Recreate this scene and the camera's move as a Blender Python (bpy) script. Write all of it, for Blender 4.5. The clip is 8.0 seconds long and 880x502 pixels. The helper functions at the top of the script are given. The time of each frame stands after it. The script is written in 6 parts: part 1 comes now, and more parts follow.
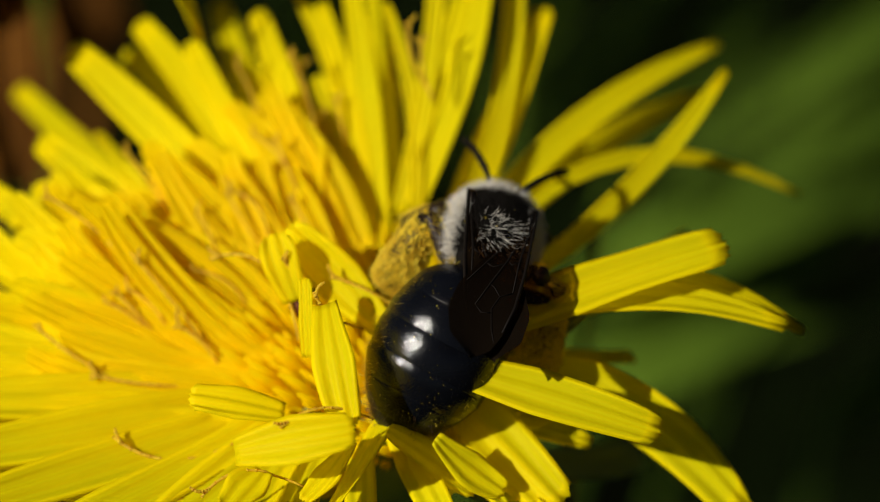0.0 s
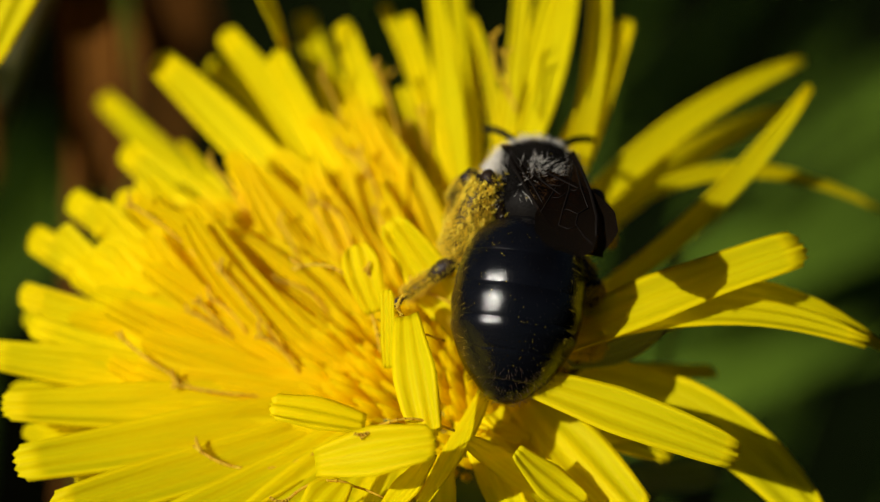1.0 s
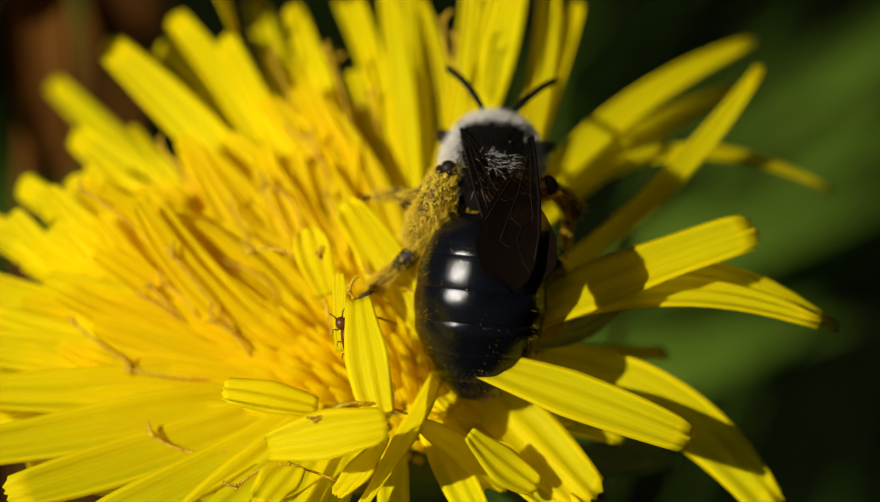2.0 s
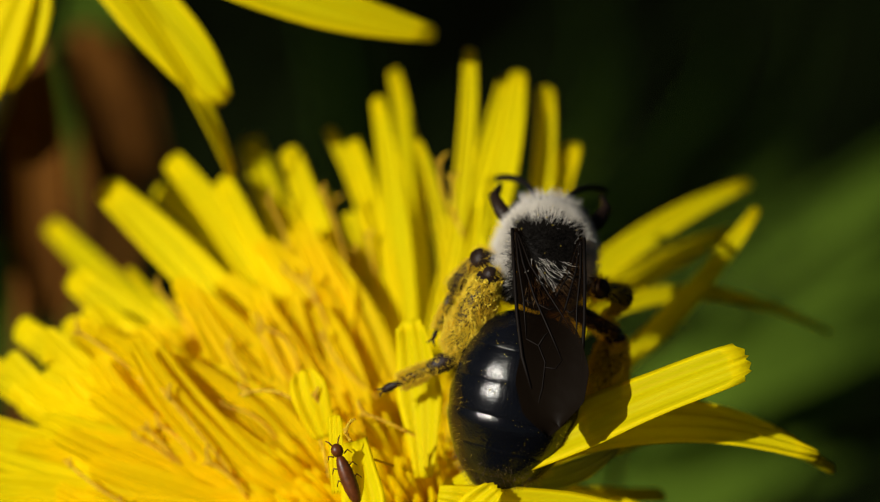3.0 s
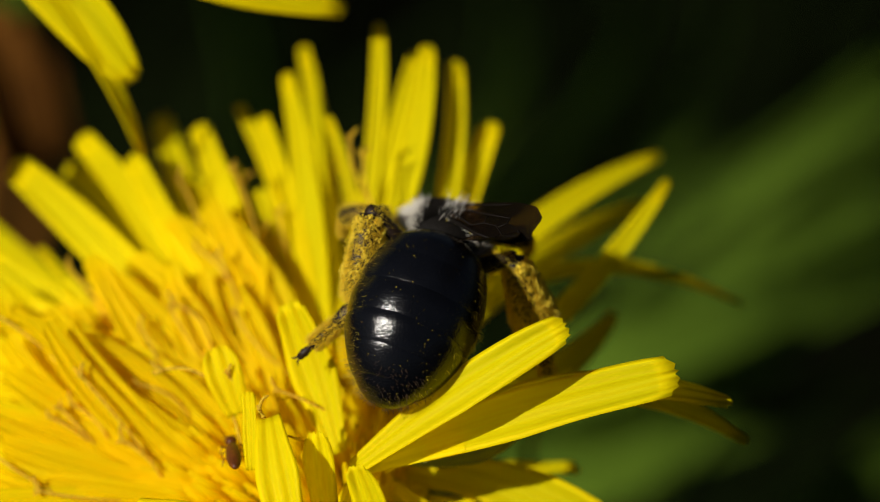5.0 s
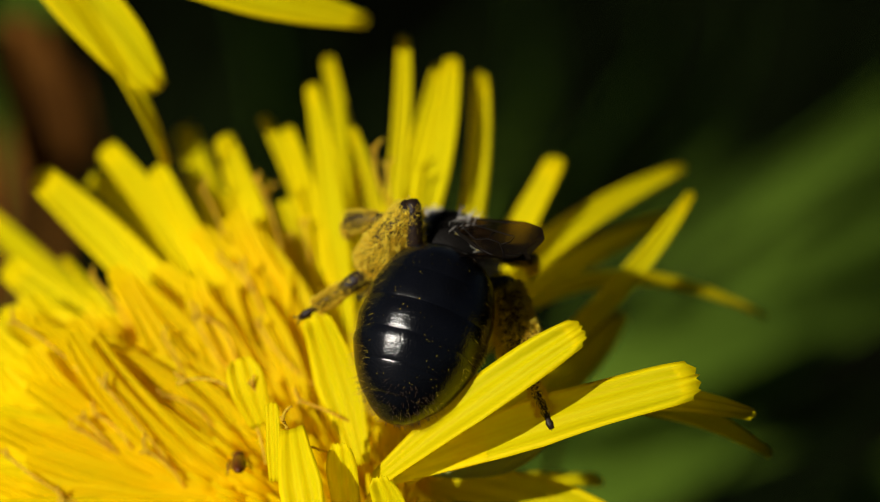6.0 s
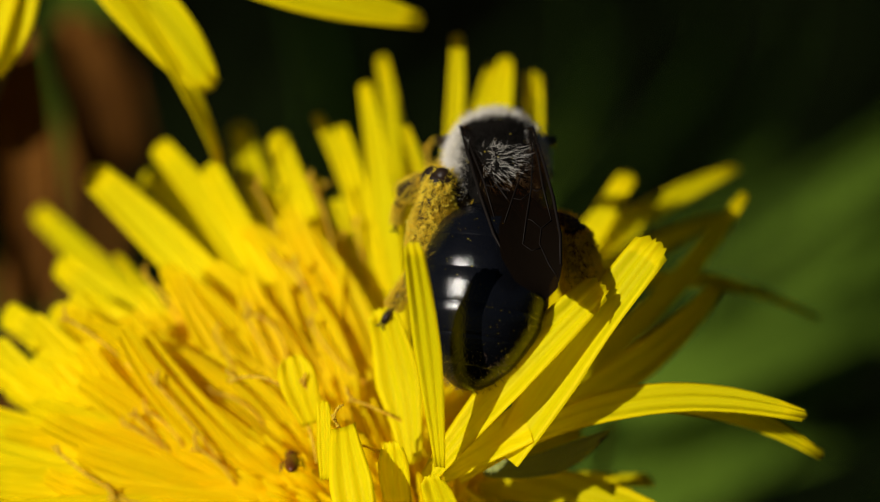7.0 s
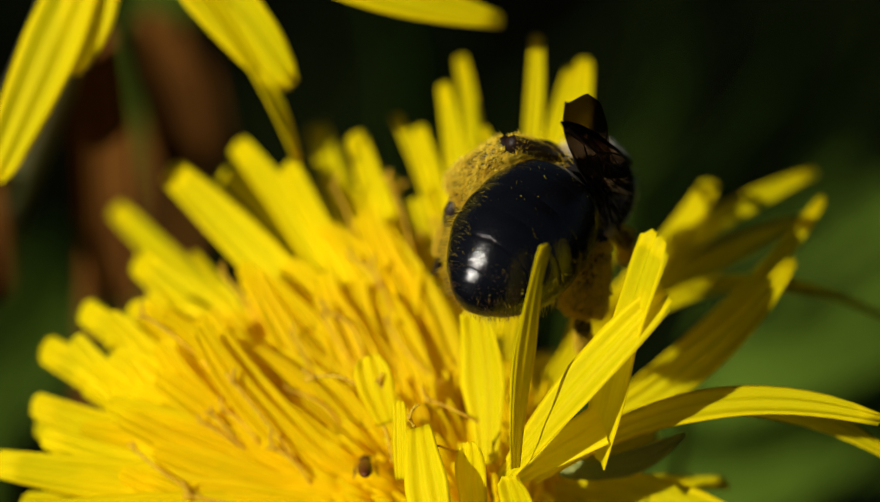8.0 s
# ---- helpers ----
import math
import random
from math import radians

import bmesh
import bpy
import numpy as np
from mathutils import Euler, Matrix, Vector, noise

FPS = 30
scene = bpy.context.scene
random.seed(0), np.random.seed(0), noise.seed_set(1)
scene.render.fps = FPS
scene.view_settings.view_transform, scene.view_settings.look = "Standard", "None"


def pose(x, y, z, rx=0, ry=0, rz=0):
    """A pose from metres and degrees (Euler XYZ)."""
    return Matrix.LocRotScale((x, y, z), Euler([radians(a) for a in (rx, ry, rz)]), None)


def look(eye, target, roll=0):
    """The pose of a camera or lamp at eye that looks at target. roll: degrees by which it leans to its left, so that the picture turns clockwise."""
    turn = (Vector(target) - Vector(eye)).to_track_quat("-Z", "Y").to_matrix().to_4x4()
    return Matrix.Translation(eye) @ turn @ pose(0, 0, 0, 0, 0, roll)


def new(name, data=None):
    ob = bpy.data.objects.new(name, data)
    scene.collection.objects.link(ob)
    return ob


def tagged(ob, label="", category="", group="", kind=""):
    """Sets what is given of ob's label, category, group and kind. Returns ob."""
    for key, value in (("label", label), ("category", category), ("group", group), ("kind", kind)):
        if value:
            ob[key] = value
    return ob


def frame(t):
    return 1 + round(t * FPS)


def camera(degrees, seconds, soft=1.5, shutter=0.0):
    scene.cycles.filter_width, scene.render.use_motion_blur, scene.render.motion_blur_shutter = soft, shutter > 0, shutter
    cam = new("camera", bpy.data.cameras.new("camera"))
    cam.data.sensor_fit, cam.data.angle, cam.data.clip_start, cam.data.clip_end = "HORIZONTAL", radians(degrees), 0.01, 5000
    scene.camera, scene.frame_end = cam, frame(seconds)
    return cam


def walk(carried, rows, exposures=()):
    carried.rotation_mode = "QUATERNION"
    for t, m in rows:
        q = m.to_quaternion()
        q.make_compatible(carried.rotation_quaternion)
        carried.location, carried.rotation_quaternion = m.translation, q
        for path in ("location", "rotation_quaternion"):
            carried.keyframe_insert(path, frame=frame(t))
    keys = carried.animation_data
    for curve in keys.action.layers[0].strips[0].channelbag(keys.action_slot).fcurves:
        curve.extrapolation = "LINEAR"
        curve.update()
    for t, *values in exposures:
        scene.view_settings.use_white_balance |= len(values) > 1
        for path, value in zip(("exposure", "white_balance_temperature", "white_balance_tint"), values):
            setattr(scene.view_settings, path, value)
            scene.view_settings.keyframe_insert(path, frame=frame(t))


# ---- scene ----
MM = 0.001


def mm(x, y, z):
    """A point given in millimetres."""
    return (x * MM, y * MM, z * MM)


def at(x, y, z, rx=0, ry=0, rz=0):
    """A pose from millimetres and degrees."""
    return pose(x * MM, y * MM, z * MM, rx, ry, rz)


# ---- camera: a long macro lens, held by hand ----
EYE = mm(4.09, -175.82, 334.85)
cam = camera(9.0, 8.0, soft=0.6)
cam.data.dof.use_dof = True
cam.data.dof.focus_distance = 0.2135
cam.data.dof.aperture_fstop = 27.0
cam.data.dof.aperture_blades = 0
walk(cam, [
    (0, look(EYE, mm(4.378, 2.664, 203.805))),
    (0.2, look(EYE, mm(3.933, 2.715, 203.877))),
    (0.4, look(EYE, mm(3.533, 2.753, 203.932))),
    (0.5, look(EYE, mm(3.178, 2.893, 204.132))),
    (0.6, look(EYE, mm(2.400, 3.174, 204.533))),
    (0.8, look(EYE, mm(1.311, 2.995, 204.278))),
    (1.0, look(EYE, mm(1.111, 2.932, 204.187))),
    (1.2, look(EYE, mm(1.911, 2.919, 204.169))),
    (1.5, look(EYE, mm(2.756, 2.957, 204.223))),
    (1.7, look(EYE, mm(2.933, 2.294, 203.277))),
    (2.2, look(EYE, mm(3.111, 2.779, 203.968))),
    (2.8, look(EYE, mm(3.400, 4.295, 206.135))),
    (3.0, look(EYE, mm(3.156, 5.774, 208.246))),
    (3.3, look(EYE, mm(3.333, 5.749, 208.210))),
    (3.5, look(EYE, mm(4.089, 5.519, 207.882))),
    (3.8, look(EYE, mm(4.867, 4.831, 206.899))),
    (4.0, look(EYE, mm(5.600, 4.869, 206.954))),
    (4.2, look(EYE, mm(5.822, 4.895, 206.990))),
    (4.8, look(EYE, mm(6.489, 5.137, 207.336))),
    (5.3, look(EYE, mm(6.756, 5.353, 207.645))),
    (5.5, look(EYE, mm(6.600, 5.468, 207.809))),
    (6.0, look(EYE, mm(5.711, 5.468, 207.809))),
    (6.5, look(EYE, mm(3.911, 5.659, 208.082))),
    (6.8, look(EYE, mm(4.667, 5.659, 208.082))),
    (7.0, look(EYE, mm(3.644, 5.455, 207.791))),
    (7.2, look(EYE, mm(1.200, 5.035, 207.190))),
    (7.5, look(EYE, mm(1.444, 6.144, 208.774))),
    (7.8, look(EYE, mm(0.311, 5.417, 207.736))),
    (8.0, look(EYE, mm(0.578, 5.455, 207.791))),
])

# ---- daylight ----
SUN = Vector((-0.62, -0.46, 0.58)).normalized()
world = bpy.data.worlds.new("sky")
scene.world = world
world.use_nodes = True
sky = world.node_tree.nodes.new("ShaderNodeTexSky")
sky.sky_type, sky.sun_disc = "NISHITA", False
sky.sun_elevation = math.asin(SUN.z)
sky.sun_rotation = math.atan2(SUN.x, SUN.y)
world.node_tree.nodes["Background"].inputs["Strength"].default_value = 0.011
world.node_tree.links.new(sky.outputs[0], world.node_tree.nodes["Background"].inputs["Color"])
sun = new("sun", bpy.data.lights.new("sun", "SUN"))
sun.data.energy, sun.data.angle, sun.data.color = 5.0, radians(0.53), (1.0, 0.95, 0.86)
sun.matrix_world = look(SUN, (0, 0, 0))
scene.view_settings.exposure = -0.05
scene.view_settings.use_white_balance = True
scene.view_settings.white_balance_temperature = 6600


# ---- materials ----
def material(name, color, rough=0.5, metal=0.0, spec=0.5, coat=0.0, vary=0.15, scale=800.0, fine=6000.0, bump=0.1, hue=None, translucent=None, split=0.5, stripes=0.0):
    """A principled surface with mottling at two scales, fine relief, and an optional see-through glow from behind."""
    m = bpy.data.materials.new(name)
    m.use_nodes = True
    nt = m.node_tree
    n, l = nt.nodes, nt.links
    b = n["Principled BSDF"]
    tc = n.new("ShaderNodeTexCoord")
    info = n.new("ShaderNodeObjectInfo")
    shift = n.new("ShaderNodeVectorMath")
    shift.operation = "ADD"
    l.new(tc.outputs["Object"], shift.inputs[0])
    l.new(info.outputs["Random"], shift.inputs[1])
    n1, n2 = n.new("ShaderNodeTexNoise"), n.new("ShaderNodeTexNoise")
    n1.inputs["Scale"].default_value, n2.inputs["Scale"].default_value = scale, fine
    n1.inputs["Detail"].default_value, n2.inputs["Detail"].default_value = 4, 3
    for t in (n1, n2):
        l.new(shift.outputs[0], t.inputs["Vector"])
    mixn = n.new("ShaderNodeMath")
    mixn.operation = "MULTIPLY_ADD"
    mixn.inputs[1].default_value = 0.4
    l.new(n2.outputs[0], mixn.inputs[0])
    l.new(n1.outputs[0], mixn.inputs[2])
    ramp = n.new("ShaderNodeMapRange")
    ramp.inputs["From Min"].default_value, ramp.inputs["From Max"].default_value = 0.45, 0.95
    l.new(mixn.outputs[0], ramp.inputs["Value"])
    mix = n.new("ShaderNodeMix")
    mix.data_type = "RGBA"
    dark = tuple(c * (1 - vary) for c in color) if hue is None else hue
    mix.inputs["A"].default_value = (*dark, 1)
    mix.inputs["B"].default_value = (*[min(1, c * (1 + vary * 0.5)) for c in color], 1)
    l.new(ramp.outputs[0], mix.inputs["Factor"])
    out_color = mix.outputs["Result"]
    l.new(out_color, b.inputs["Base Color"])
    b.inputs["Roughness"].default_value, b.inputs["Metallic"].default_value = rough, metal
    b.inputs["Specular IOR Level"].default_value, b.inputs["Coat Weight"].default_value = spec, coat
    height = n2.outputs[0]
    if stripes:
        uv = n.new("ShaderNodeUVMap")
        wave = n.new("ShaderNodeTexWave")
        wave.bands_direction = "X"
        wave.inputs["Scale"].default_value, wave.inputs["Distortion"].default_value = stripes, 0.6
        wave.inputs["Detail"].default_value = 2
        l.new(uv.outputs[0], wave.inputs["Vector"])
        add = n.new("ShaderNodeMath")
        add.operation = "MULTIPLY_ADD"
        add.inputs[1].default_value = 0.25
        l.new(n2.outputs[0], add.inputs[0])
        l.new(wave.outputs["Fac"], add.inputs[2])
        height = add.outputs[0]
        streak = n.new("ShaderNodeTexWave")
        streak.bands_direction = "X"
        streak.inputs["Scale"].default_value, streak.inputs["Distortion"].default_value = stripes * 3.3, 1.2
        streak.inputs["Detail"].default_value = 3
        l.new(uv.outputs[0], streak.inputs["Vector"])
        tone = n.new("ShaderNodeMath")
        tone.operation = "MULTIPLY_ADD"
        tone.inputs[1].default_value = 0.35
        l.new(streak.outputs["Fac"], tone.inputs[0])
        l.new(mixn.outputs[0], tone.inputs[2])
        l.new(tone.outputs[0], ramp.inputs["Value"])
        ramp.inputs["From Max"].default_value = 1.2
    bp = n.new("ShaderNodeBump")
    bp.inputs["Strength"].default_value, bp.inputs["Distance"].default_value = bump, 0.00008
    l.new(height, bp.inputs["Height"])
    l.new(bp.outputs[0], b.inputs["Normal"])
    if translucent:
        tr = n.new("ShaderNodeBsdfTranslucent")
        tr.inputs["Color"].default_value = (*translucent, 1)
        l.new(bp.outputs[0], tr.inputs["Normal"])
        ms = n.new("ShaderNodeMixShader")
        ms.inputs[0].default_value = split
        l.new(b.outputs[0], ms.inputs[1])
        l.new(tr.outputs[0], ms.inputs[2])
        l.new(ms.outputs[0], n["Material Output"].inputs["Surface"])
    return m


YELLOW = material("yellow_ligule", (0.97, 0.86, 0.005), 0.55, spec=0.06, vary=0.12, scale=260, fine=5000, bump=0.65, hue=(0.96, 0.77, 0.003), translucent=(1.0, 0.85, 0.001), split=0.56, stripes=0.9)
INNER = material("inner_ligule", (1.0, 0.81, 0.004), 0.55, spec=0.06, vary=0.12, scale=300, fine=5000, bump=0.6, hue=(0.99, 0.71, 0.003), translucent=(1.0, 0.81, 0.001), split=0.62, stripes=0.9)
OCHRE = material("style_ochre", (0.95, 0.68, 0.03), 0.7, vary=0.4, scale=4200, bump=0.5, hue=(0.62, 0.36, 0.015), translucent=(0.95, 0.66, 0.02), split=0.45)
GREEN = material("bract_green", (0.16, 0.22, 0.05), 0.5, vary=0.3, scale=500, bump=0.3, hue=(0.1, 0.16, 0.04), translucent=(0.2, 0.3, 0.05), split=0.2, stripes=1.6)
PALE = material("bract_pale", (0.34, 0.38, 0.07), 0.5, vary=0.3, scale=500, bump=0.3, hue=(0.27, 0.31, 0.07), translucent=(0.4, 0.42, 0.07), split=0.3, stripes=1.6)
STEM = material("stem_green", (0.14, 0.17, 0.05), 0.5, vary=0.3, scale=300, bump=0.3, hue=(0.16, 0.1, 0.06))
GRASS = material("grass_green", (0.16, 0.27, 0.022), 0.7, spec=0.1, vary=0.5, scale=60, fine=900, bump=0.3, hue=(0.02, 0.045, 0.006), translucent=(0.11, 0.23, 0.018), split=0.4, stripes=3.0)
# turf green darkened to near-black: shade of taller plants painted into the colour
TURF = material("turf_painted_shade", (0.008, 0.014, 0.003), 0.9, spec=0.0, vary=0.6, scale=30, fine=500, bump=0.3, hue=(0.003, 0.006, 0.0015))
DEAD = material("withered_brown", (0.2, 0.08, 0.012), 0.9, spec=0.05, vary=0.5, scale=200, fine=2000, bump=0.5, hue=(0.03, 0.01, 0.004), translucent=(0.09, 0.036, 0.008), split=0.25, stripes=2.0)
# soil far darker than its own tone; the plants' shade is in the colour
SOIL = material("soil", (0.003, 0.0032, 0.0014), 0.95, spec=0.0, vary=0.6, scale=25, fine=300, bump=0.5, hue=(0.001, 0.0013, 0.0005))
CHITIN = material("black_cuticle", (0.003, 0.0034, 0.005), 0.15, spec=0.42, vary=0.3, scale=900, fine=12000, bump=0.24)
MATT = material("dull_cuticle", (0.007, 0.006, 0.005), 0.65, spec=0.1, vary=0.4, scale=1500, fine=9000, bump=0.4)
LEGM = material("leg_cuticle", (0.018, 0.009, 0.005), 0.5, spec=0.25, vary=0.4, scale=1500, fine=9000, bump=0.4)
EYEM = material("compound_eye", (0.012, 0.009, 0.008), 0.3, vary=0.2, scale=9000, fine=15000, bump=0.5)
WHITE = material("white_hair", (0.95, 0.92, 0.85), 0.6, vary=0.08, translucent=(0.9, 0.85, 0.74), split=0.4)
BLACKH = material("black_hair", (0.012, 0.01, 0.008), 0.7, spec=0.1, vary=0.2)
GOLD = material("pollen_hair", (0.95, 0.74, 0.05), 0.7, vary=0.3, hue=(0.75, 0.5, 0.02), translucent=(0.95, 0.74, 0.03), split=0.5)
DUSKY = material("dusky_hair", (0.09, 0.045, 0.015), 0.6, vary=0.3)
POLLEN = material("pollen_grain", (0.92, 0.7, 0.05), 0.8, vary=0.3, scale=2500, hue=(0.6, 0.4, 0.015), bump=0.5)
VEIN = material("wing_vein", (0.006, 0.004, 0.003), 0.6, spec=0.1, vary=0.2)
BROWN = material("beetle_brown", (0.11, 0.03, 0.006), 0.4, spec=0.3, vary=0.4, scale=3000, bump=0.1)


def wing_membrane():
    m = bpy.data.materials.new("smoky_membrane")
    m.use_nodes = True
    n, l = m.node_tree.nodes, m.node_tree.links
    b = n["Principled BSDF"]
    noise_tex = n.new("ShaderNodeTexNoise")
    noise_tex.inputs["Scale"].default_value = 900
    tc = n.new("ShaderNodeTexCoord")
    l.new(tc.outputs["Object"], noise_tex.inputs["Vector"])
    b.inputs["Base Color"].default_value = (0.007, 0.0045, 0.0025, 1)
    b.inputs["Roughness"].default_value = 0.45
    b.inputs["Specular IOR Level"].default_value = 0.06
    bp = n.new("ShaderNodeBump")
    bp.inputs["Strength"].default_value, bp.inputs["Distance"].default_value = 0.4, 0.0001
    l.new(noise_tex.outputs[0], bp.inputs["Height"])
    l.new(bp.outputs[0], b.inputs["Normal"])
    tr = n.new("ShaderNodeBsdfTransparent")
    tr.inputs["Color"].default_value = (0.72, 0.58, 0.42, 1)
    uv = n.new("ShaderNodeUVMap")
    sep = n.new("ShaderNodeSeparateXYZ")
    l.new(uv.outputs[0], sep.inputs[0])
    mr = n.new("ShaderNodeMapRange")
    mr.inputs["From Min"].default_value, mr.inputs["From Max"].default_value = 0.35, 0.85
    mr.inputs["To Min"].default_value, mr.inputs["To Max"].default_value = 0.22, 0.8
    l.new(sep.outputs[0], mr.inputs["Value"])
    ms = n.new("ShaderNodeMixShader")
    l.new(mr.outputs[0], ms.inputs[0])
    l.new(tr.outputs[0], ms.inputs[1])
    l.new(b.outputs[0], ms.inputs[2])
    l.new(ms.outputs[0], n["Material Output"].inputs["Surface"])
    return m


MEMBRANE = wing_membrane()


# ---- mesh helpers (millimetres in, metres out) ----
def mesh_of(name, verts, faces, mat, uvs=None, smooth=True):
    me = bpy.data.meshes.new(name)
    me.from_pydata([(x * MM, y * MM, z * MM) for x, y, z in verts], [], faces)
    me.materials.append(mat)
    if smooth:
        me.polygons.foreach_set("use_smooth", [True] * len(me.polygons))
    layer = me.uv_layers.new(name="UVMap")
    if uvs is not None:
        flat = []
        for loop in me.loops:
            flat.extend(uvs[loop.vertex_index])
        layer.data.foreach_set("uv", flat)
    me.update()
    return me


def child(name, me, parent, m=None, label="", kind=""):
    ob = new(name, me)
    ob.parent = parent
    if m is not None:
        ob.matrix_local = m
    return tagged(ob, label, kind=kind)


def tube(points, radii, sides=7, flat=1.0):
    """Vertices, faces of a closed tapering tube."""
    pts = [Vector(p) for p in points]
    verts, faces, uvs = [], [], []
    up = Vector((0.13, 0.21, 0.97))
    for i, p in enumerate(pts):
        d = (pts[min(i + 1, len(pts) - 1)] - pts[max(i - 1, 0)]).normalized()
        a = d.cross(up)
        if a.length < 0.05:
            a = d.cross(Vector((1, 0, 0)))
        a.normalize()
        b = a.cross(d)
        for k in range(sides):
            w = 2 * math.pi * k / sides
            verts.append(p + (a * math.cos(w) + b * math.sin(w) * flat) * radii[i])
            uvs.append((k / sides, i / (len(pts) - 1)))
    for i in range(len(pts) - 1):
        for k in range(sides):
            k2 = (k + 1) % sides
            faces.append((i * sides + k, i * sides + k2, (i + 1) * sides + k2, (i + 1) * sides + k))
    faces.append(tuple(range(sides - 1, -1, -1)))
    faces.append(tuple(range((len(pts) - 1) * sides, len(pts) * sides)))
    return [tuple(v) for v in verts], faces, uvs


def join(*pieces):
    verts, faces, uvs = [], [], []
    for v, f, u in pieces:
        k = len(verts)
        verts += v
        faces += [tuple(i + k for i in q) for q in f]
        uvs += u
    return verts, faces, uvs


def ball(c, rad, seg=24, rings=14, squash=None):
    """An ellipsoid about c; squash(x, y, z) may reshape the unit ball."""
    verts, faces, uvs = [], [], []
    for i in range(rings + 1):
        th = math.pi * (0.02 + 0.96 * i / rings)
        for k in range(seg):
            ph = 2 * math.pi * k / seg
            p = (math.sin(th) * math.cos(ph), math.sin(th) * math.sin(ph), math.cos(th))
            if squash:
                p = squash(*p)
            verts.append((c[0] + p[0] * rad[0], c[1] + p[1] * rad[1], c[2] + p[2] * rad[2]))
            uvs.append((k / seg, i / rings))
    for i in range(rings):
        for k in range(seg):
            k2 = (k + 1) % seg
            faces.append((i * seg + k, (i + 1) * seg + k, (i + 1) * seg + k2, i * seg + k2))
    faces.append(tuple(range(seg)))
    faces.append(tuple(range((rings + 1) * seg - 1, rings * seg - 1, -1)))
    return verts, faces, uvs


def petal(length, width, bend, roll, rng, cup=0.14, taper=0.22, teeth=0.3, thick=0.055, nx=16, ny=10, waist=0.3, solid=False, rim=True, sway=0.16, curve=0.0):
    """A strap-shaped ligule along +x whose chord is length; bend > 0 arches it over; five teeth at the square tip."""
    b = radians(bend)
    xs, zs = [0.0], [0.0]
    for i in range(nx):
        a = b * (0.5 - (i + 0.5) / nx)
        xs.append(xs[-1] + math.cos(a))
        zs.append(zs[-1] + math.sin(a))
    k = length / math.hypot(xs[-1], zs[-1])
    wob = [rng.uniform(-1, 1) for _ in range(4)]
    twist = radians(roll)
    verts, uvs = [], []
    for side in (0, 1):
        for i in range(nx + 1):
            s = i / nx
            a = b * (0.5 - s)
            half = 0.5 * width * (waist + (1 - waist) * min(1, (s / 0.5)) ** 0.8) * (1 - taper * max(0, (s - 0.55) / 0.45) ** 2)
            half *= 1 + 0.05 * math.sin(8 * s + 5 * wob[3])
            tw = twist * (0.3 + 0.7 * s) + 0.12 * wob[0] * math.sin(3 * s + wob[1])
            for j in range(ny + 1):
                v = 2 * j / ny - 1
                y = half * v
                z = cup * half * (v * v - 0.35) * (1.25 - 0.5 * s) + 0.055 * width * math.cos(v * 7.5) * s
                z += 0.08 * half * wob[2] * v * math.sin(5 * s + 2 * wob[3])
                z += 0.16 * half * abs(v) ** 3 * math.sin(9 * s + 6 * wob[0] + 1.5 * v) * s
                if side:
                    z -= thick * (0.4 if solid else 0.25 if j in (1, ny - 1) else 0.7)
                dx = 0.0
                if i == nx:
                    dx = teeth * (0.5 if j % 2 == 0 else -0.5) * width * 0.24
                dx -= 0.2 * width * abs(v) ** 3.5 * s ** 6
                y, z = y * math.cos(tw) - z * math.sin(tw), y * math.sin(tw) + z * math.cos(tw)
                y += sway * length * wob[1] * s * (1 - s) + 4 * curve * length * s * (1 - s)
                verts.append((xs[i] * k + dx * math.cos(a) - z * math.sin(a), y, zs[i] * k + z * math.cos(a)))
                uvs.append((j / ny, s))
    faces = []
    n = (nx + 1) * (ny + 1)
    for i in range(nx):
        for j in range(ny):
            p = i * (ny + 1) + j
            q = p + ny + 1
            faces.append((p, q, q + 1, p + 1))
            if solid or rim and (j in (0, ny - 1) or i == nx - 1):
                faces.append((n + p, n + p + 1, n + q + 1, n + q))
    if not (rim or solid):
        return verts[:n], faces, uvs[:n]
    for i in range(nx):
        for j in (0, ny):
            p = i * (ny + 1) + j
            q = p + ny + 1
            faces.append((p, n + p, n + q, q) if j == 0 else (p, q, n + q, n + p))
    for i, flip in ((0, False), (nx, True)):
        for j in range(ny):
            p = i * (ny + 1) + j
            faces.append((p, n + p, n + p + 1, p + 1) if flip else (p, p + 1, n + p + 1, n + p))
    return verts, faces, uvs


def folded(v, f, u, row, nx=16, ny=10):
    """A petal cut across at a row: its near piece, its far piece about the fold, and the fold's place."""
    w = ny + 1
    mid = list(v[row * w + ny // 2])
    out = []
    for far in (False, True):
        keep = [q for q in f if all((i % ((nx + 1) * w)) // w >= row - 2 if far else (i % ((nx + 1) * w)) // w <= row for i in q)]
        used = sorted({i for q in keep for i in q})
        back = {i: k for k, i in enumerate(used)}
        o = (mid[0], mid[1], mid[2] + 0.03) if far else (0, 0, 0)
        out.append(([tuple(v[i][k] - o[k] for k in range(3)) for i in used], [tuple(back[i] for i in q) for q in keep], [u[i] for i in used]))
    return out[0], out[1], mid


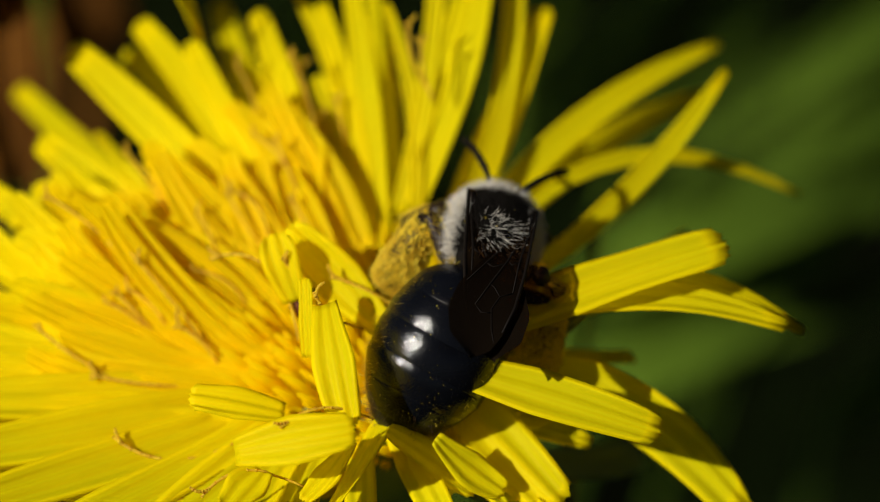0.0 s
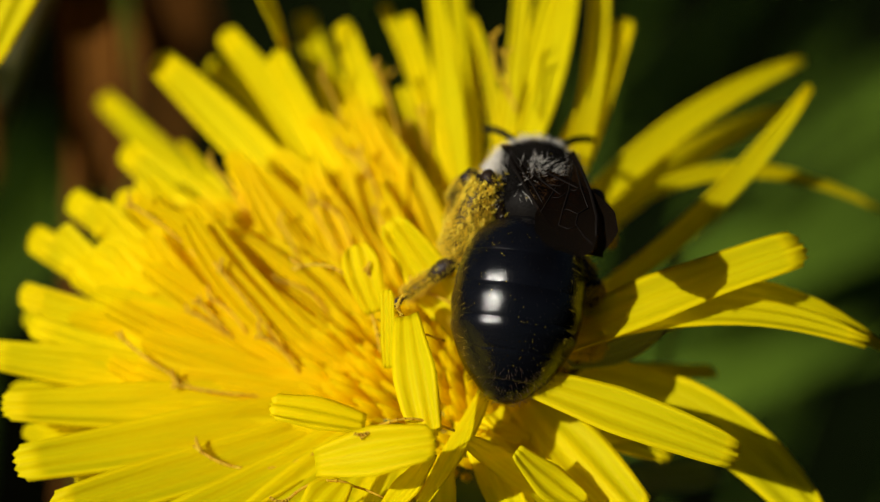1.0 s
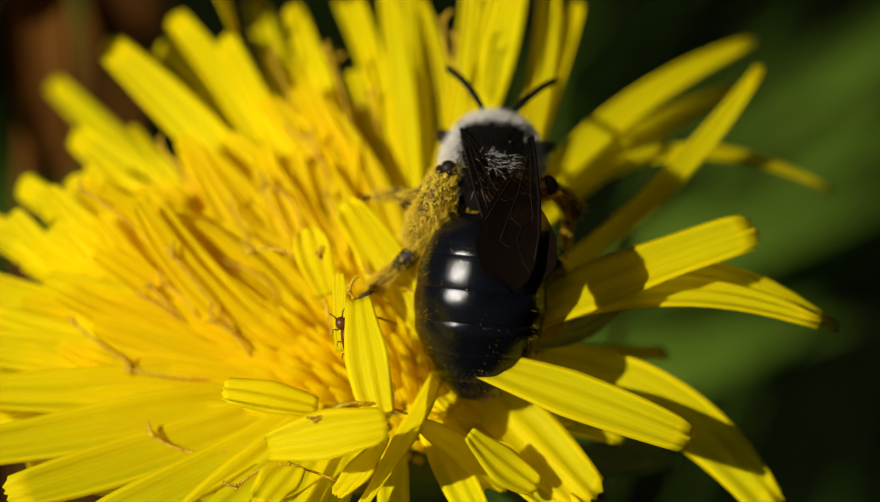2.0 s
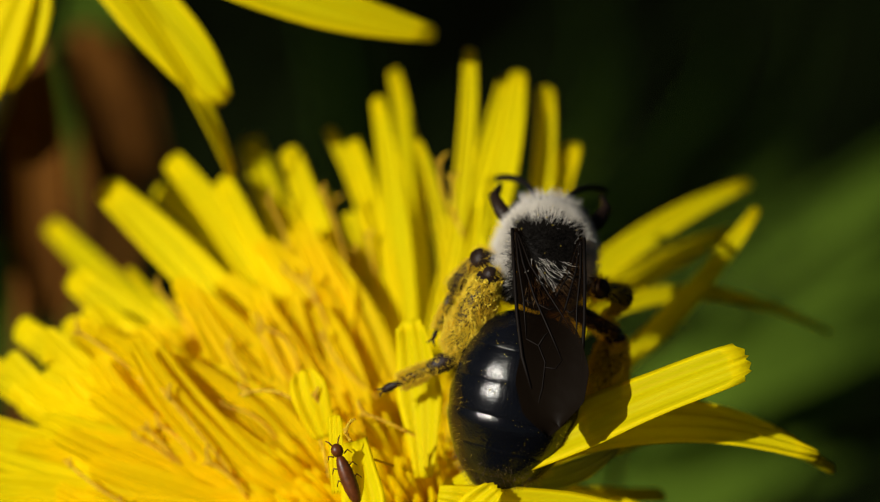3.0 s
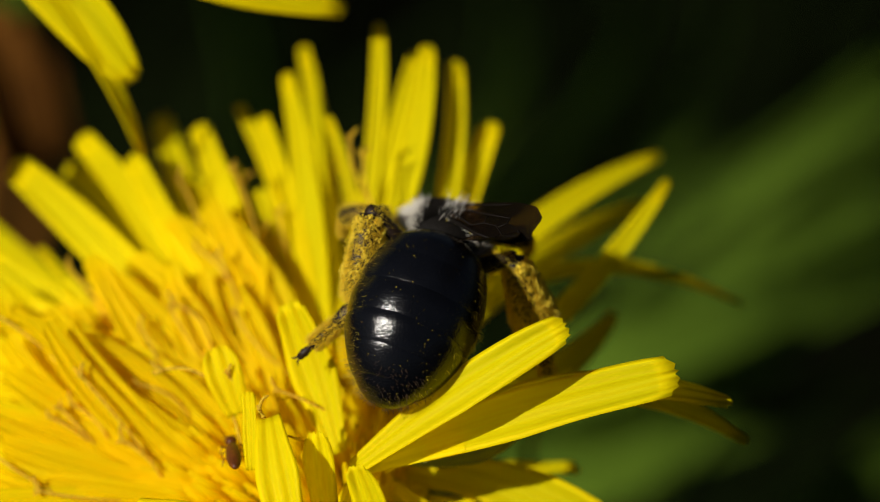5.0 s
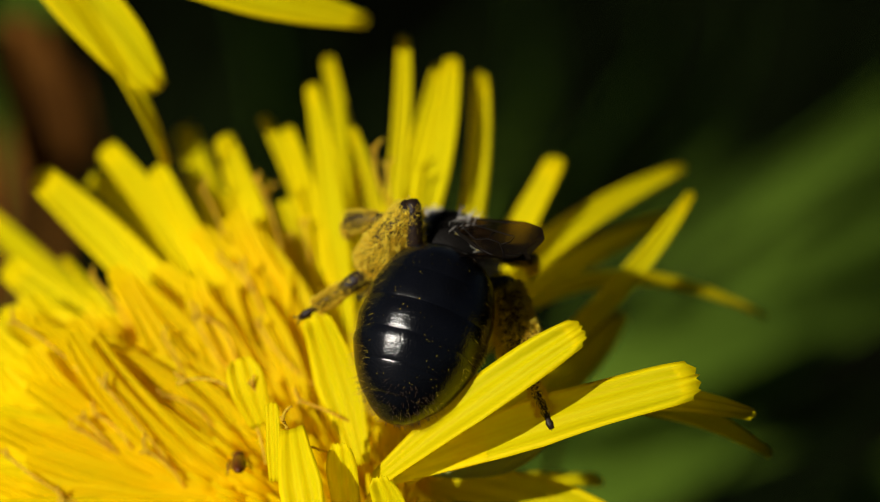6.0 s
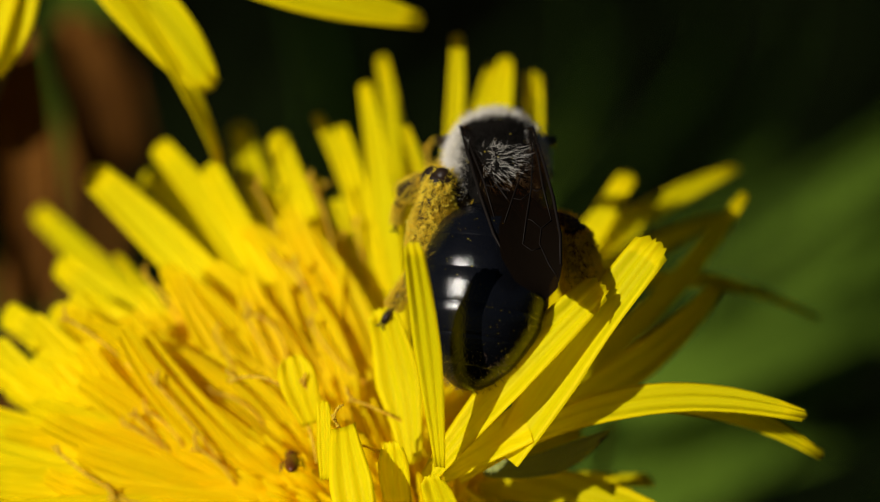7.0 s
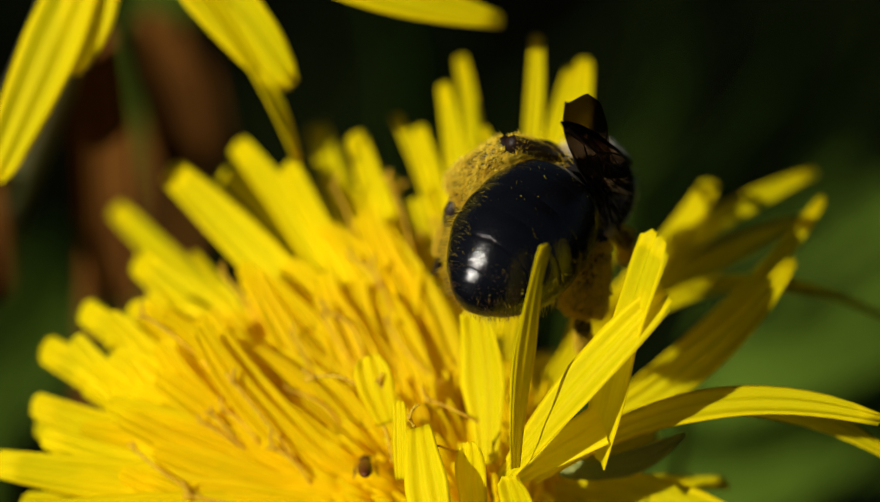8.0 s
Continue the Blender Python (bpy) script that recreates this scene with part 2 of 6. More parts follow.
def fur(samples, length, width, rng, lean=(0, 0, 0), wild=0.35, droop=0.0):
    """Tapering bent hairs; samples are (point, normal) pairs."""
    verts, faces, uvs = [], [], []
    for p, nrm in samples:
        d = (Vector(nrm) + Vector(lean) + Vector([rng.gauss(0, wild) for _ in range(3)])).normalized()
        a = d.cross(Vector((rng.gauss(0, 1), rng.gauss(0, 1), rng.gauss(0, 1)))).normalized()
        c = d.cross(a)
        ln = length * rng.uniform(0.55, 1.15)
        p = Vector(p)
        mid = p + d * ln * 0.55
        tip = p + d * ln + Vector((0, 0, -droop)) * ln + a * ln * rng.uniform(-0.2, 0.2)
        k = len(verts)
        for w in range(3):
            o = a * math.cos(w * 2.094) + c * math.sin(w * 2.094)
            verts.append(tuple(p + o * width))
        for w in range(3):
            o = a * math.cos(w * 2.094) + c * math.sin(w * 2.094)
            verts.append(tuple(mid + o * width * 0.75))
        verts.append(tuple(tip))
        uvs += [(0, 0)] * 3 + [(0, 0.5)] * 3 + [(0, 1)]
        for w in range(3):
            w2 = (w + 1) % 3
            faces.append((k + w, k + w2, k + 3 + w2, k + 3 + w))
            faces.append((k + 3 + w, k + 3 + w2, k + 6))
    return verts, faces, uvs


def grains(samples, size, rng):
    verts, faces, uvs = [], [], []
    for p, nrm in samples:
        r = size * rng.uniform(0.5, 1.2)
        p = Vector(p) + Vector(nrm) * r * 0.5
        k = len(verts)
        for d in ((1, 0, 0), (-1, 0, 0), (0, 1, 0), (0, -1, 0), (0, 0, 1), (0, 0, -1)):
            verts.append(tuple(p + Vector(d) * r))
            uvs.append((0, 0))
        for a, b, c in ((0, 2, 4), (2, 1, 4), (1, 3, 4), (3, 0, 4), (2, 0, 5), (1, 2, 5), (3, 1, 5), (0, 3, 5)):
            faces.append((k + a, k + b, k + c))
    return verts, faces, uvs


# ---- ground and background ----
def build_ground():
    n, size = 80, 80000.0
    verts, faces = [], []
    for i in range(n + 1):
        for j in range(n + 1):
            x, y = (2 * i / n - 1), (2 * j / n - 1)
            x, y = size * x * abs(x) ** 2.2, size * y * abs(y) ** 2.2
            z = 12 * noise.noise(Vector((x / 90, y / 90, 0))) - 8
            verts.append((x, y, z))
    for i in range(n):
        for j in range(n):
            p = i * (n + 1) + j
            faces.append((p, p + n + 1, p + n + 2, p + 1))
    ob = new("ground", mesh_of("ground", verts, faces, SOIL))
    tagged(ob, "soil under the flowers, shade put into its near-black colour", "ground", kind="structure")


def blade(base, tip, width, rng, fold=0.25, arch=0.12, twist=0):
    """A long tapering leaf with a keel, from base to tip in millimetres."""
    a, b = Vector(base), Vector(tip)
    d = b - a
    side = Matrix.Rotation(radians(twist), 3, d) @ d.cross(Vector((0, -0.82, 0.57))).normalized()
    nrm = side.cross(d).normalized()
    n = 18
    verts, uvs, faces = [], [], []
    for layer in (0, 1):
        for i in range(n + 1):
            s = i / n
            c = a + d * s + nrm * (arch * d.length * math.sin(math.pi * s) + 0.01 * d.length * math.sin(9 * s + rng.random()))
            half = 0.5 * width * max(0.03, min(1.0, 3 * (1 - s)) ** 0.7) * (0.7 + 0.3 * min(1, 4 * s))
            for j in range(5):
                v = j / 2 - 1
                p = c + side * half * v + nrm * (fold * half * abs(v) - layer * 0.03 * width)
                verts.append(tuple(p))
                uvs.append((j / 4, s))
    m = (n + 1) * 5
    for i in range(n):
        for j in range(4):
            p = i * 5 + j
            faces.append((p, p + 1, p + 6, p + 5))
            faces.append((m + p, m + p + 5, m + p + 6, m + p + 1))
        for j in (0, 4):
            p = i * 5 + j
            faces.append((p, p + 5, m + p + 5, m + p))
    faces.append((0, 1, 2, 3, 4, m + 4, m + 3, m + 2, m + 1, m))
    e = n * 5
    faces.append((e, e + 1, e + 2, e + 3, e + 4, m + e + 4, m + e + 3, m + e + 2, m + e + 1, m + e))
    return verts, faces, uvs


# foot of the blade, tip, width, twist
BLADES = [
    ((10.6, 61.8, 157.7), (34.3, 76.4, 164.9), 3.0, 10),
    ((18.5, 75.4, 159.7), (37.3, 89.7, 166.5), 1.8, 32),
    ((12.8, 67.3, 156.9), (37.9, 78.4, 159.0), 2.7, 8),
    ((10.0, 40.5, 167.4), (21.8, 50.0, 167.1), 4.4, 0),
    ((24.5, 50.8, 157.9), (34.8, 61.1, 158.8), 2.6, 15),
    ((9.5, 83.7, 154.0), (19.4, 97.6, 160.1), 1.7, 55),
    ((7.1, 104.2, 139.7), (11.9, 120.8, 149.5), 1.3, 55),
    ((16.2, 92.2, 148.8), (24.9, 106.8, 155.8), 1.2, 60),
    ((-18.7, 81.4, 159.2), (-17.0, 96.3, 166.5), 2.2, 20),
    ((-3.6, 96.1, 145.5), (-6.4, 112.4, 154.8), 2.8, 55),
    ((-26.1, 69.8, 151.2), (-22.1, 82.3, 155.2), 4.6, 35),
    ((11.8, 54.9, 163.5), (28.1, 64.6, 163.6), 3.7, 0),
]
NARROW = [
    ((16.0, 61.1, 165.4), (32.0, 74.0, 170.1), 0.9, 0),
    ((19.3, 50.3, 167.6), (32.8, 60.5, 168.3), 1.0, 10),
    ((14.3, 70.3, 161.1), (23.0, 81.2, 162.9), 0.9, 10),
    ((23.1, 67.1, 165.5), (35.0, 78.5, 167.9), 0.9, 0),
    ((13.7, 45.4, 167.4), (26.1, 54.3, 166.4), 1.1, 0),
    ((19.5, 51.2, 161.9), (30.2, 60.6, 161.4), 1.0, 15),
    ((8.4, 77.1, 162.0), (12.6, 88.5, 164.5), 1.0, 38),
]
WITHERED = [
    ((-14.5, 25.1, 206.1), (-14.1, 24.4, 191.2), 2.6, 0),
    ((-19.6, 23.4, 201.8), (-19.1, 25.3, 190.6), 1.9, 0),
    ((-13.3, 42.8, 194.7), (-11.8, 45.0, 184.0), 3.4, 0),
    ((-11.7, 47.4, 189.2), (-10.8, 51.3, 180.7), 2.4, 20),
    ((11.1, 14.5, 196.5), (13.3, 22.3, 193.8), 0.9, 20),
]


def tagged_blade(name, shape, mat, label, category, group):
    ob = new(name, mesh_of(name, shape[0], shape[1], mat, shape[2]))
    tagged(ob, label, category, group)
    return ob


def build_background():
    rng = random.Random(5)
    for base, tip, width, twist in BLADES + NARROW:
        base, tip = Vector(base), Vector(tip)
        foot = base + (base - tip).normalized() * max(0.0, base.z) * 0.4
        foot.z = -6
        v, f, u = blade(base, tip, width, rng, twist=twist)
        low = tube([foot, (foot + base) / 2 + Vector((0, 6, 0)), base + (tip - base) * 0.02], [width * 0.16, width * 0.2, width * 0.3], 8, 0.4)
        grass = tagged_blade("grass_blade", (v, f, u), GRASS, "broad green grass blade rising from the turf", "grass", "grass blades behind the flower")
        child("sheath", mesh_of("sheath", *low[:2], GRASS, low[2]), grass, label="narrow green sheath at the foot")
    for top, tip, width, twist in WITHERED:
        v, f, u = blade(top, tip, width, rng, 0.5, 0.1, twist)
        stalk = tube([top, (top[0] - 6, top[1] + 14, top[2] * 0.55), (top[0] - 10, top[1] + 20, -6)], [width * 0.2, 0.5, 0.6], 6)
        leaf = tagged_blade("withered_leaf", (v, f, u), DEAD, "brown withered leaf hanging on a dry stalk", "leaf", "withered leaves behind the flower")
        child("stalk", mesh_of("stalk", *stalk[:2], DEAD, stalk[2]), leaf, label="dry brown stalk")
    # low turf, far behind, its shade carried by the material colour
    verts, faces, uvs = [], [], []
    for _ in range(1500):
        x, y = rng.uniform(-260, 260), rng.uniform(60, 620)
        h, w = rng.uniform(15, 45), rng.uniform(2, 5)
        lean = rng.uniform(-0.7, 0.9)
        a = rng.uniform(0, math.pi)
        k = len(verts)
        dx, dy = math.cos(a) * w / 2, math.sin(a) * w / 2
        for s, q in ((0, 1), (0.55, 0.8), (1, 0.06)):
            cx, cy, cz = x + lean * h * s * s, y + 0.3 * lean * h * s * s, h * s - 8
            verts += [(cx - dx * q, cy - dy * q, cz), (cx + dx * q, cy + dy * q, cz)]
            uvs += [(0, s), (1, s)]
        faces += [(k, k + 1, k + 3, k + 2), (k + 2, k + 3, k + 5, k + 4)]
    tagged(new("turf", mesh_of("turf", verts, faces, TURF, uvs)), "short turf behind the flower, shade painted into its near-black green", "grass", kind="stuff")


# ---- the dandelion ----
HEAD = (0.0, 0.0, 200.0)
# base, heading, rise, length, width, bend, sideways curve, roll of the florets that stand still
BACK = [
    (2.7, 5.5, 3.6, 80.2, 40.8, 12.7, 0.84, 6, -0.048, 10),
    (3.15, 5.5, 3.6, 71.1, 36.4, 12.26, 1.29, 6, -0.051, -8),
    (3.25, 6.31, 3.01, 75.3, 32.2, 12.3, 1.11, 6, 0.012, 15),
    (2.45, 2.66, 0.4, 94.6, 27.9, 17.72, 0.89, 6, -0.043, 10),
    (2.12, 1.73, 0.82, 96.7, 32.6, 15.99, 1.11, 8, -0.024, 0),
    (1.79, 1.74, 0.82, 103.5, 26.8, 15.52, 0.84, 8, -0.057, 15),
    (1.57, 1.74, 0.82, 99.3, 29.8, 14.44, 0.98, 6, -0.047, -10),
    (2.8, 2.24, 1.55, 93.2, 36.5, 12.69, 0.67, 10, -0.086, 25),
]
LEFT_BACK = [
    (1.34, 1.74, 0.82, 109.9, 28.0, 14.69, 1.29, 8, 0.002, 0),
    (0.65, 3.86, 0.35, 109.9, 15.0, 16.87, 1.33, 10, 0.024, 10),
    (0.91, 0.82, 1.24, 120.0, 24.2, 14.67, 1.2, 8, -0.002, 5),
    (0.58, 0.82, 1.24, 121.9, 18.9, 17.1, 1.47, 10, -0.032, 0),
    (0.24, 0.76, 1.15, 131.5, 17.8, 17.32, 1.78, 8, -0.035, 0),
    (0.31, 3.35, -0.38, 124.5, 15.9, 16.4, 1.47, 6, -0.04, 10),
    (-0.73, 2.80, -1.18, 128.6, 4.8, 20.52, 1.3, 12, 0.022, 10),
    (0.02, 0.44, 0.7, 140.8, 12.0, 15.74, 1.87, 8, 0.017, 5),
    (0.22, 1.37, 0.27, 135.3, 13.6, 14.29, 0.67, 14, 0.054, 30),
]
LEFT = [
    (-0.21, 0.19, 0.33, 152.5, 11.3, 15.81, 1.47, 8, 0.029, 0),
    (-0.32, 0.06, 0.15, 159.7, 9.0, 16.34, 1.69, 10, 0.036, 5),
    (-0.43, -0.06, -0.03, 169.6, 7.5, 15.61, 1.47, 8, 0.028, -5),
    (-0.52, -0.92, 0.49, 174.9, 6.6, 14.74, 1.24, 12, 0.04, 5),
    (-0.63, -0.98, 0.4, -179.9, 5.2, 16.33, 1.69, 10, 0.034, 0),
    (-0.11, 1.11, -0.09, 151.3, 14.6, 13.06, 0.62, 14, 0.051, 30),
    (-0.74, -1.11, 0.22, -169.9, 4.5, 15.38, 1.87, 12, 0.015, 0),
    (-0.86, -1.23, 0.03, -159.1, 2.8, 15.3, 2.04, 14, 0.021, 5),
    (-0.86, -1.3, -0.06, -150.5, 0.2, 14.57, 1.96, 16, 0.028, 0),
]
FRONT = [
    (-0.72, -2.15, 0.47, -142.2, -4.6, 13.06, 1.96, 16, 0.027, 5),
    (-0.5, -2.22, 0.38, -129.9, -7.5, 11.76, 1.87, 18, 0.005, -5),
    (-0.18, -2.28, 0.29, -116.0, -7.0, 10.55, 1.87, 18, 0.008, 5),
    (0.49, -2.29, 0.29, -103.3, -8.5, 9.93, 1.78, 16, -0.028, -5),
    (1.37, -2.3, 0.29, -88.4, -8.7, 9.69, 1.4, 18, -0.017, 5),
    (2.03, -2.18, 0.47, -69.5, -7.0, 8.71, 1.4, 18, -0.008, 0),
    (2.69, -1.93, 0.83, -46.3, -12.7, 8.97, 1.4, 16, 0.028, -5),
    (3.57, -0.51, 1.12, -22.5, -15.7, 14.38, 2.22, 20, 0.126, 0),
]
RIGHT = [
    (3.57, 2.52, 0.22, 44.8, 17.2, 18.14, 1.29, 6, 0.083, 10),
    (3.8, 3.32, -0.38, 45.3, 10.9, 17.1, 1.16, 6, 0.082, 15),
    (4.47, 0.91, 1.42, 38.2, 22.5, 15.84, 1.02, -6, -0.056, 25),
    (4.69, 1.71, 0.82, 28.5, 3.1, 16.4, 0.76, 14, 0.226, 10),
    (5.12, -1.61, 3.05, 3.1, -2.2, 13.6, 1.11, 12, 0.173, 10),
]
# base, heading, rise, length, width, bend, sideways curve, roll of the bract below the right-hand florets
BRACTS = [
    (5.33, -1.93, 2.6, 0.3, 20.4, 5.26, 0.98, -4, -0.1, 0),
]
# place, turn, length, width, bend of florets that stand askew
LOOSE = [
    (-3.44, -9.37, 3.17, 39.7, -15.9, -3.7, 4.80, 1.9, 25),
    (-0.03, -4.54, 6.59, 22.3, 31.0, -78.3, 5.11, 1.65, 40),
    (-1.59, -6.55, 2.85, -15.6, -12.9, -179.6, 3.73, 1.5, 20),
    (-0.75, -4.52, 4.01, -33.3, -55.0, 92.9, 3.03, 0.7, 20),
    (4.22, -2.41, 1.44, 23.1, 16.4, -48.6, 7.49, 2.4, 25),
    (2.03, -2.95, 1.02, 19.3, 15.0, -60.7, 5.54, 1.7, 20),
    (-2.42, -8.57, 1.72, -13.7, -0.7, -116.6, 2.71, 1.6, 20),
    (-1.24, -1.67, 4.58, -35.0, -51.0, 120.2, 2.76, 1.5, 25),
]
# base, heading, rise, length, sideways curve of the styles
STYLES = [
    (-1.64, -1.54, 4.82, 154.1, 10.3, 3.43, -0.22),
    (-3.17, 0.79, 2.4, 165.1, 29.5, 2.87, -0.141),
    (-2.45, 3.23, 4.18, 139.9, 30.9, 2.42, -0.183),
    (-4.62, -1.02, 1.71, 149.3, 42.8, 5.03, -0.013),
    (-6.39, -0.24, 2.23, 147.7, 31.7, 2.24, -0.094),
    (-7.23, -0.25, 2.24, 159.8, 25.9, 1.95, -0.049),
    (-6.97, -0.33, 2.16, 145.9, 34.4, 2.13, -0.008),
    (-0.46, -1.17, 3.99, 164.2, 58.8, 2.56, 0.039),
    (0.26, 2.45, 3.9, 133.7, 28.4, 3.0, 0.059),
    (-8.27, -2.45, 1.31, 154.8, 23.6, 3.98, 0.037),
    (2.17, -1.43, 4.52, 163.2, 16.4, 2.26, -0.022),
]
STYLES_ROUND = [
    (-2.86, 3.13, 3.98, 131.7, 38.9, 2.36, 0.029),
    (-4.5, 2.45, 4.07, 120.0, 26.2, 1.78, -0.046),
    (-1.77, 6.08, 5.42, 133.0, 17.3, 2.1, -0.086),
    (-4.9, -5.93, 0.27, 170.3, 8.6, 3.53, 0.132),
    (-2.0, -8.65, 1.58, -154.9, -3.4, 3.04, -0.158),
    (-6.13, -8.38, -0.11, -108.5, -15.9, 1.63, -0.144),
    (-5.87, -2.52, 1.06, 179.8, 9.3, 3.53, 0.031),
    (0.82, -8.43, 4.51, -160.8, -5.0, 2.7, -0.12),
    (-4.35, -1.49, 1.37, 153.7, 36.0, 2.26, -0.086),
    (0.79, -4.33, 5.4, -178.9, 52.3, 2.07, 0.086),
]
STYLES_BACK = [
    (-0.72, 10.45, 5.1, 105.8, 30.8, 2.18, 0.093),
    (-0.55, 7.52, 6.04, 113.2, 38.7, 3.67, -0.04),
    (3.62, 8.22, 8.27, 109.4, 51.7, 2.34, 0.068),
    (3.85, 8.0, 8.14, 100.7, 50.1, 1.81, 0.037),
    (2.7, 11.82, 5.24, 103.3, 56.5, 1.73, 0.062),
    (0.32, 8.14, 4.5, 118.3, 39.9, 1.86, 0.046),
    (-2.94, 8.81, 5.98, 115.6, 31.1, 2.49, -0.054),
    (0.67, 8.19, 5.01, 107.4, 42.0, 2.02, 0.029),
    (-1.31, 4.82, 5.22, 116.2, 29.6, 2.36, -0.021),
    (-6.52, 5.64, 3.56, 134.1, 33.4, 3.12, -0.051),
    (-8.97, 1.71, 5.33, 145.0, 15.8, 2.86, -0.034),
]
# name, length, width, bend, roll
MOVING_SIZES = [
    ("A", 12.52, 2.25, 10, 0),
    ("F", 13.6, 1.5, 20, 0),
    ("B", 10.15, 1.85, 14, 5),
    ("H", 12.3, 1.4, 8, 0),
    ("J", 15.87, 1.07, -6, 0),
    ("I", 14.37, 1.7, -8, -15),
    ("Q", 4.32, 1.3, -14, 0),
    ("S", 3.56, 1.4, -12, 0),
    ("R", 3.06, 1.2, -10, 0),
    ("M", 6.14, 1.85, -22, 0),
    ("N", 9.46, 1.1, -14, 20),
]
MOVING = {}


def floret_pose(az, el, rb, zb, roll=0):
    a = radians(az)
    return at(rb * math.cos(a), rb * math.sin(a), zb, 0, 0, az) @ pose(0, 0, 0, 0, -el, 0) @ pose(0, 0, 0, roll)


def facing_camera(x, y, z, az, el, roll=0):
    """A floret that rises at el towards az, its inner face turned to fit the camera's view."""
    a, e = radians(az), radians(el)
    d = Vector((math.cos(a) * math.cos(e), math.sin(a) * math.cos(e), math.sin(e)))
    side = Vector((-0.2, -0.7, 0.7)).cross(d).normalized()
    up = d.cross(side)
    m = Matrix((d, side, up)).transposed().to_4x4()
    m.translation = mm(x, y, z)
    return m @ pose(0, 0, 0, roll)


# the head leans towards the open side
LEAN = Vector((-0.2, -0.337, 1.0)).normalized().to_track_quat("Z", "Y").to_matrix()


def heading(d):
    """Azimuth and elevation of a direction, in degrees."""
    return math.degrees(math.atan2(d.y, d.x)), math.degrees(math.asin(d.z / d.length))


def style_shape(rng, length, curve):
    """A thin stalk along +x with a forked stigma whose two arms curl apart."""
    steps = [i / 9 - 0.35 for i in range(13)]
    pts = [(length * s, 4 * curve * length * s * (1 - s), -0.25 if s < 0 else 0.05 * length * math.sin(3 * s)) for s in steps]
    stalk = tube(pts, [0.05] * 8 + [0.06] * 4 + [0.045], 7)
    e = Vector(pts[-2])
    along = (Vector(pts[-1]) - Vector(pts[-3])).normalized()
    start = math.atan2(along.y, along.x)
    arms = []
    for sgn, count in ((-1, rng.randint(4, 7)), (1, rng.randint(1, 3) + 1)):
        turn = rng.uniform(0.12, 0.3)
        arc, p, ang = [], e.copy(), start + 0.25 * sgn
        for i in range(count):
            arc.append(tuple(p))
            p = p + Vector((math.cos(ang), math.sin(ang), 0.12)) * 0.13
            ang += sgn * turn
        arms.append(tube(arc, [0.058] * (count - 1) + [0.035], 7))
    body = [p for p in stalk[0][35:] + arms[0][0] + arms[1][0]]
    dots = grains([(p, (0, 0, 1)) for p in body for _ in range(2) if rng.random() < 0.75], 0.036, rng)
    return join(stalk, *arms, dots)


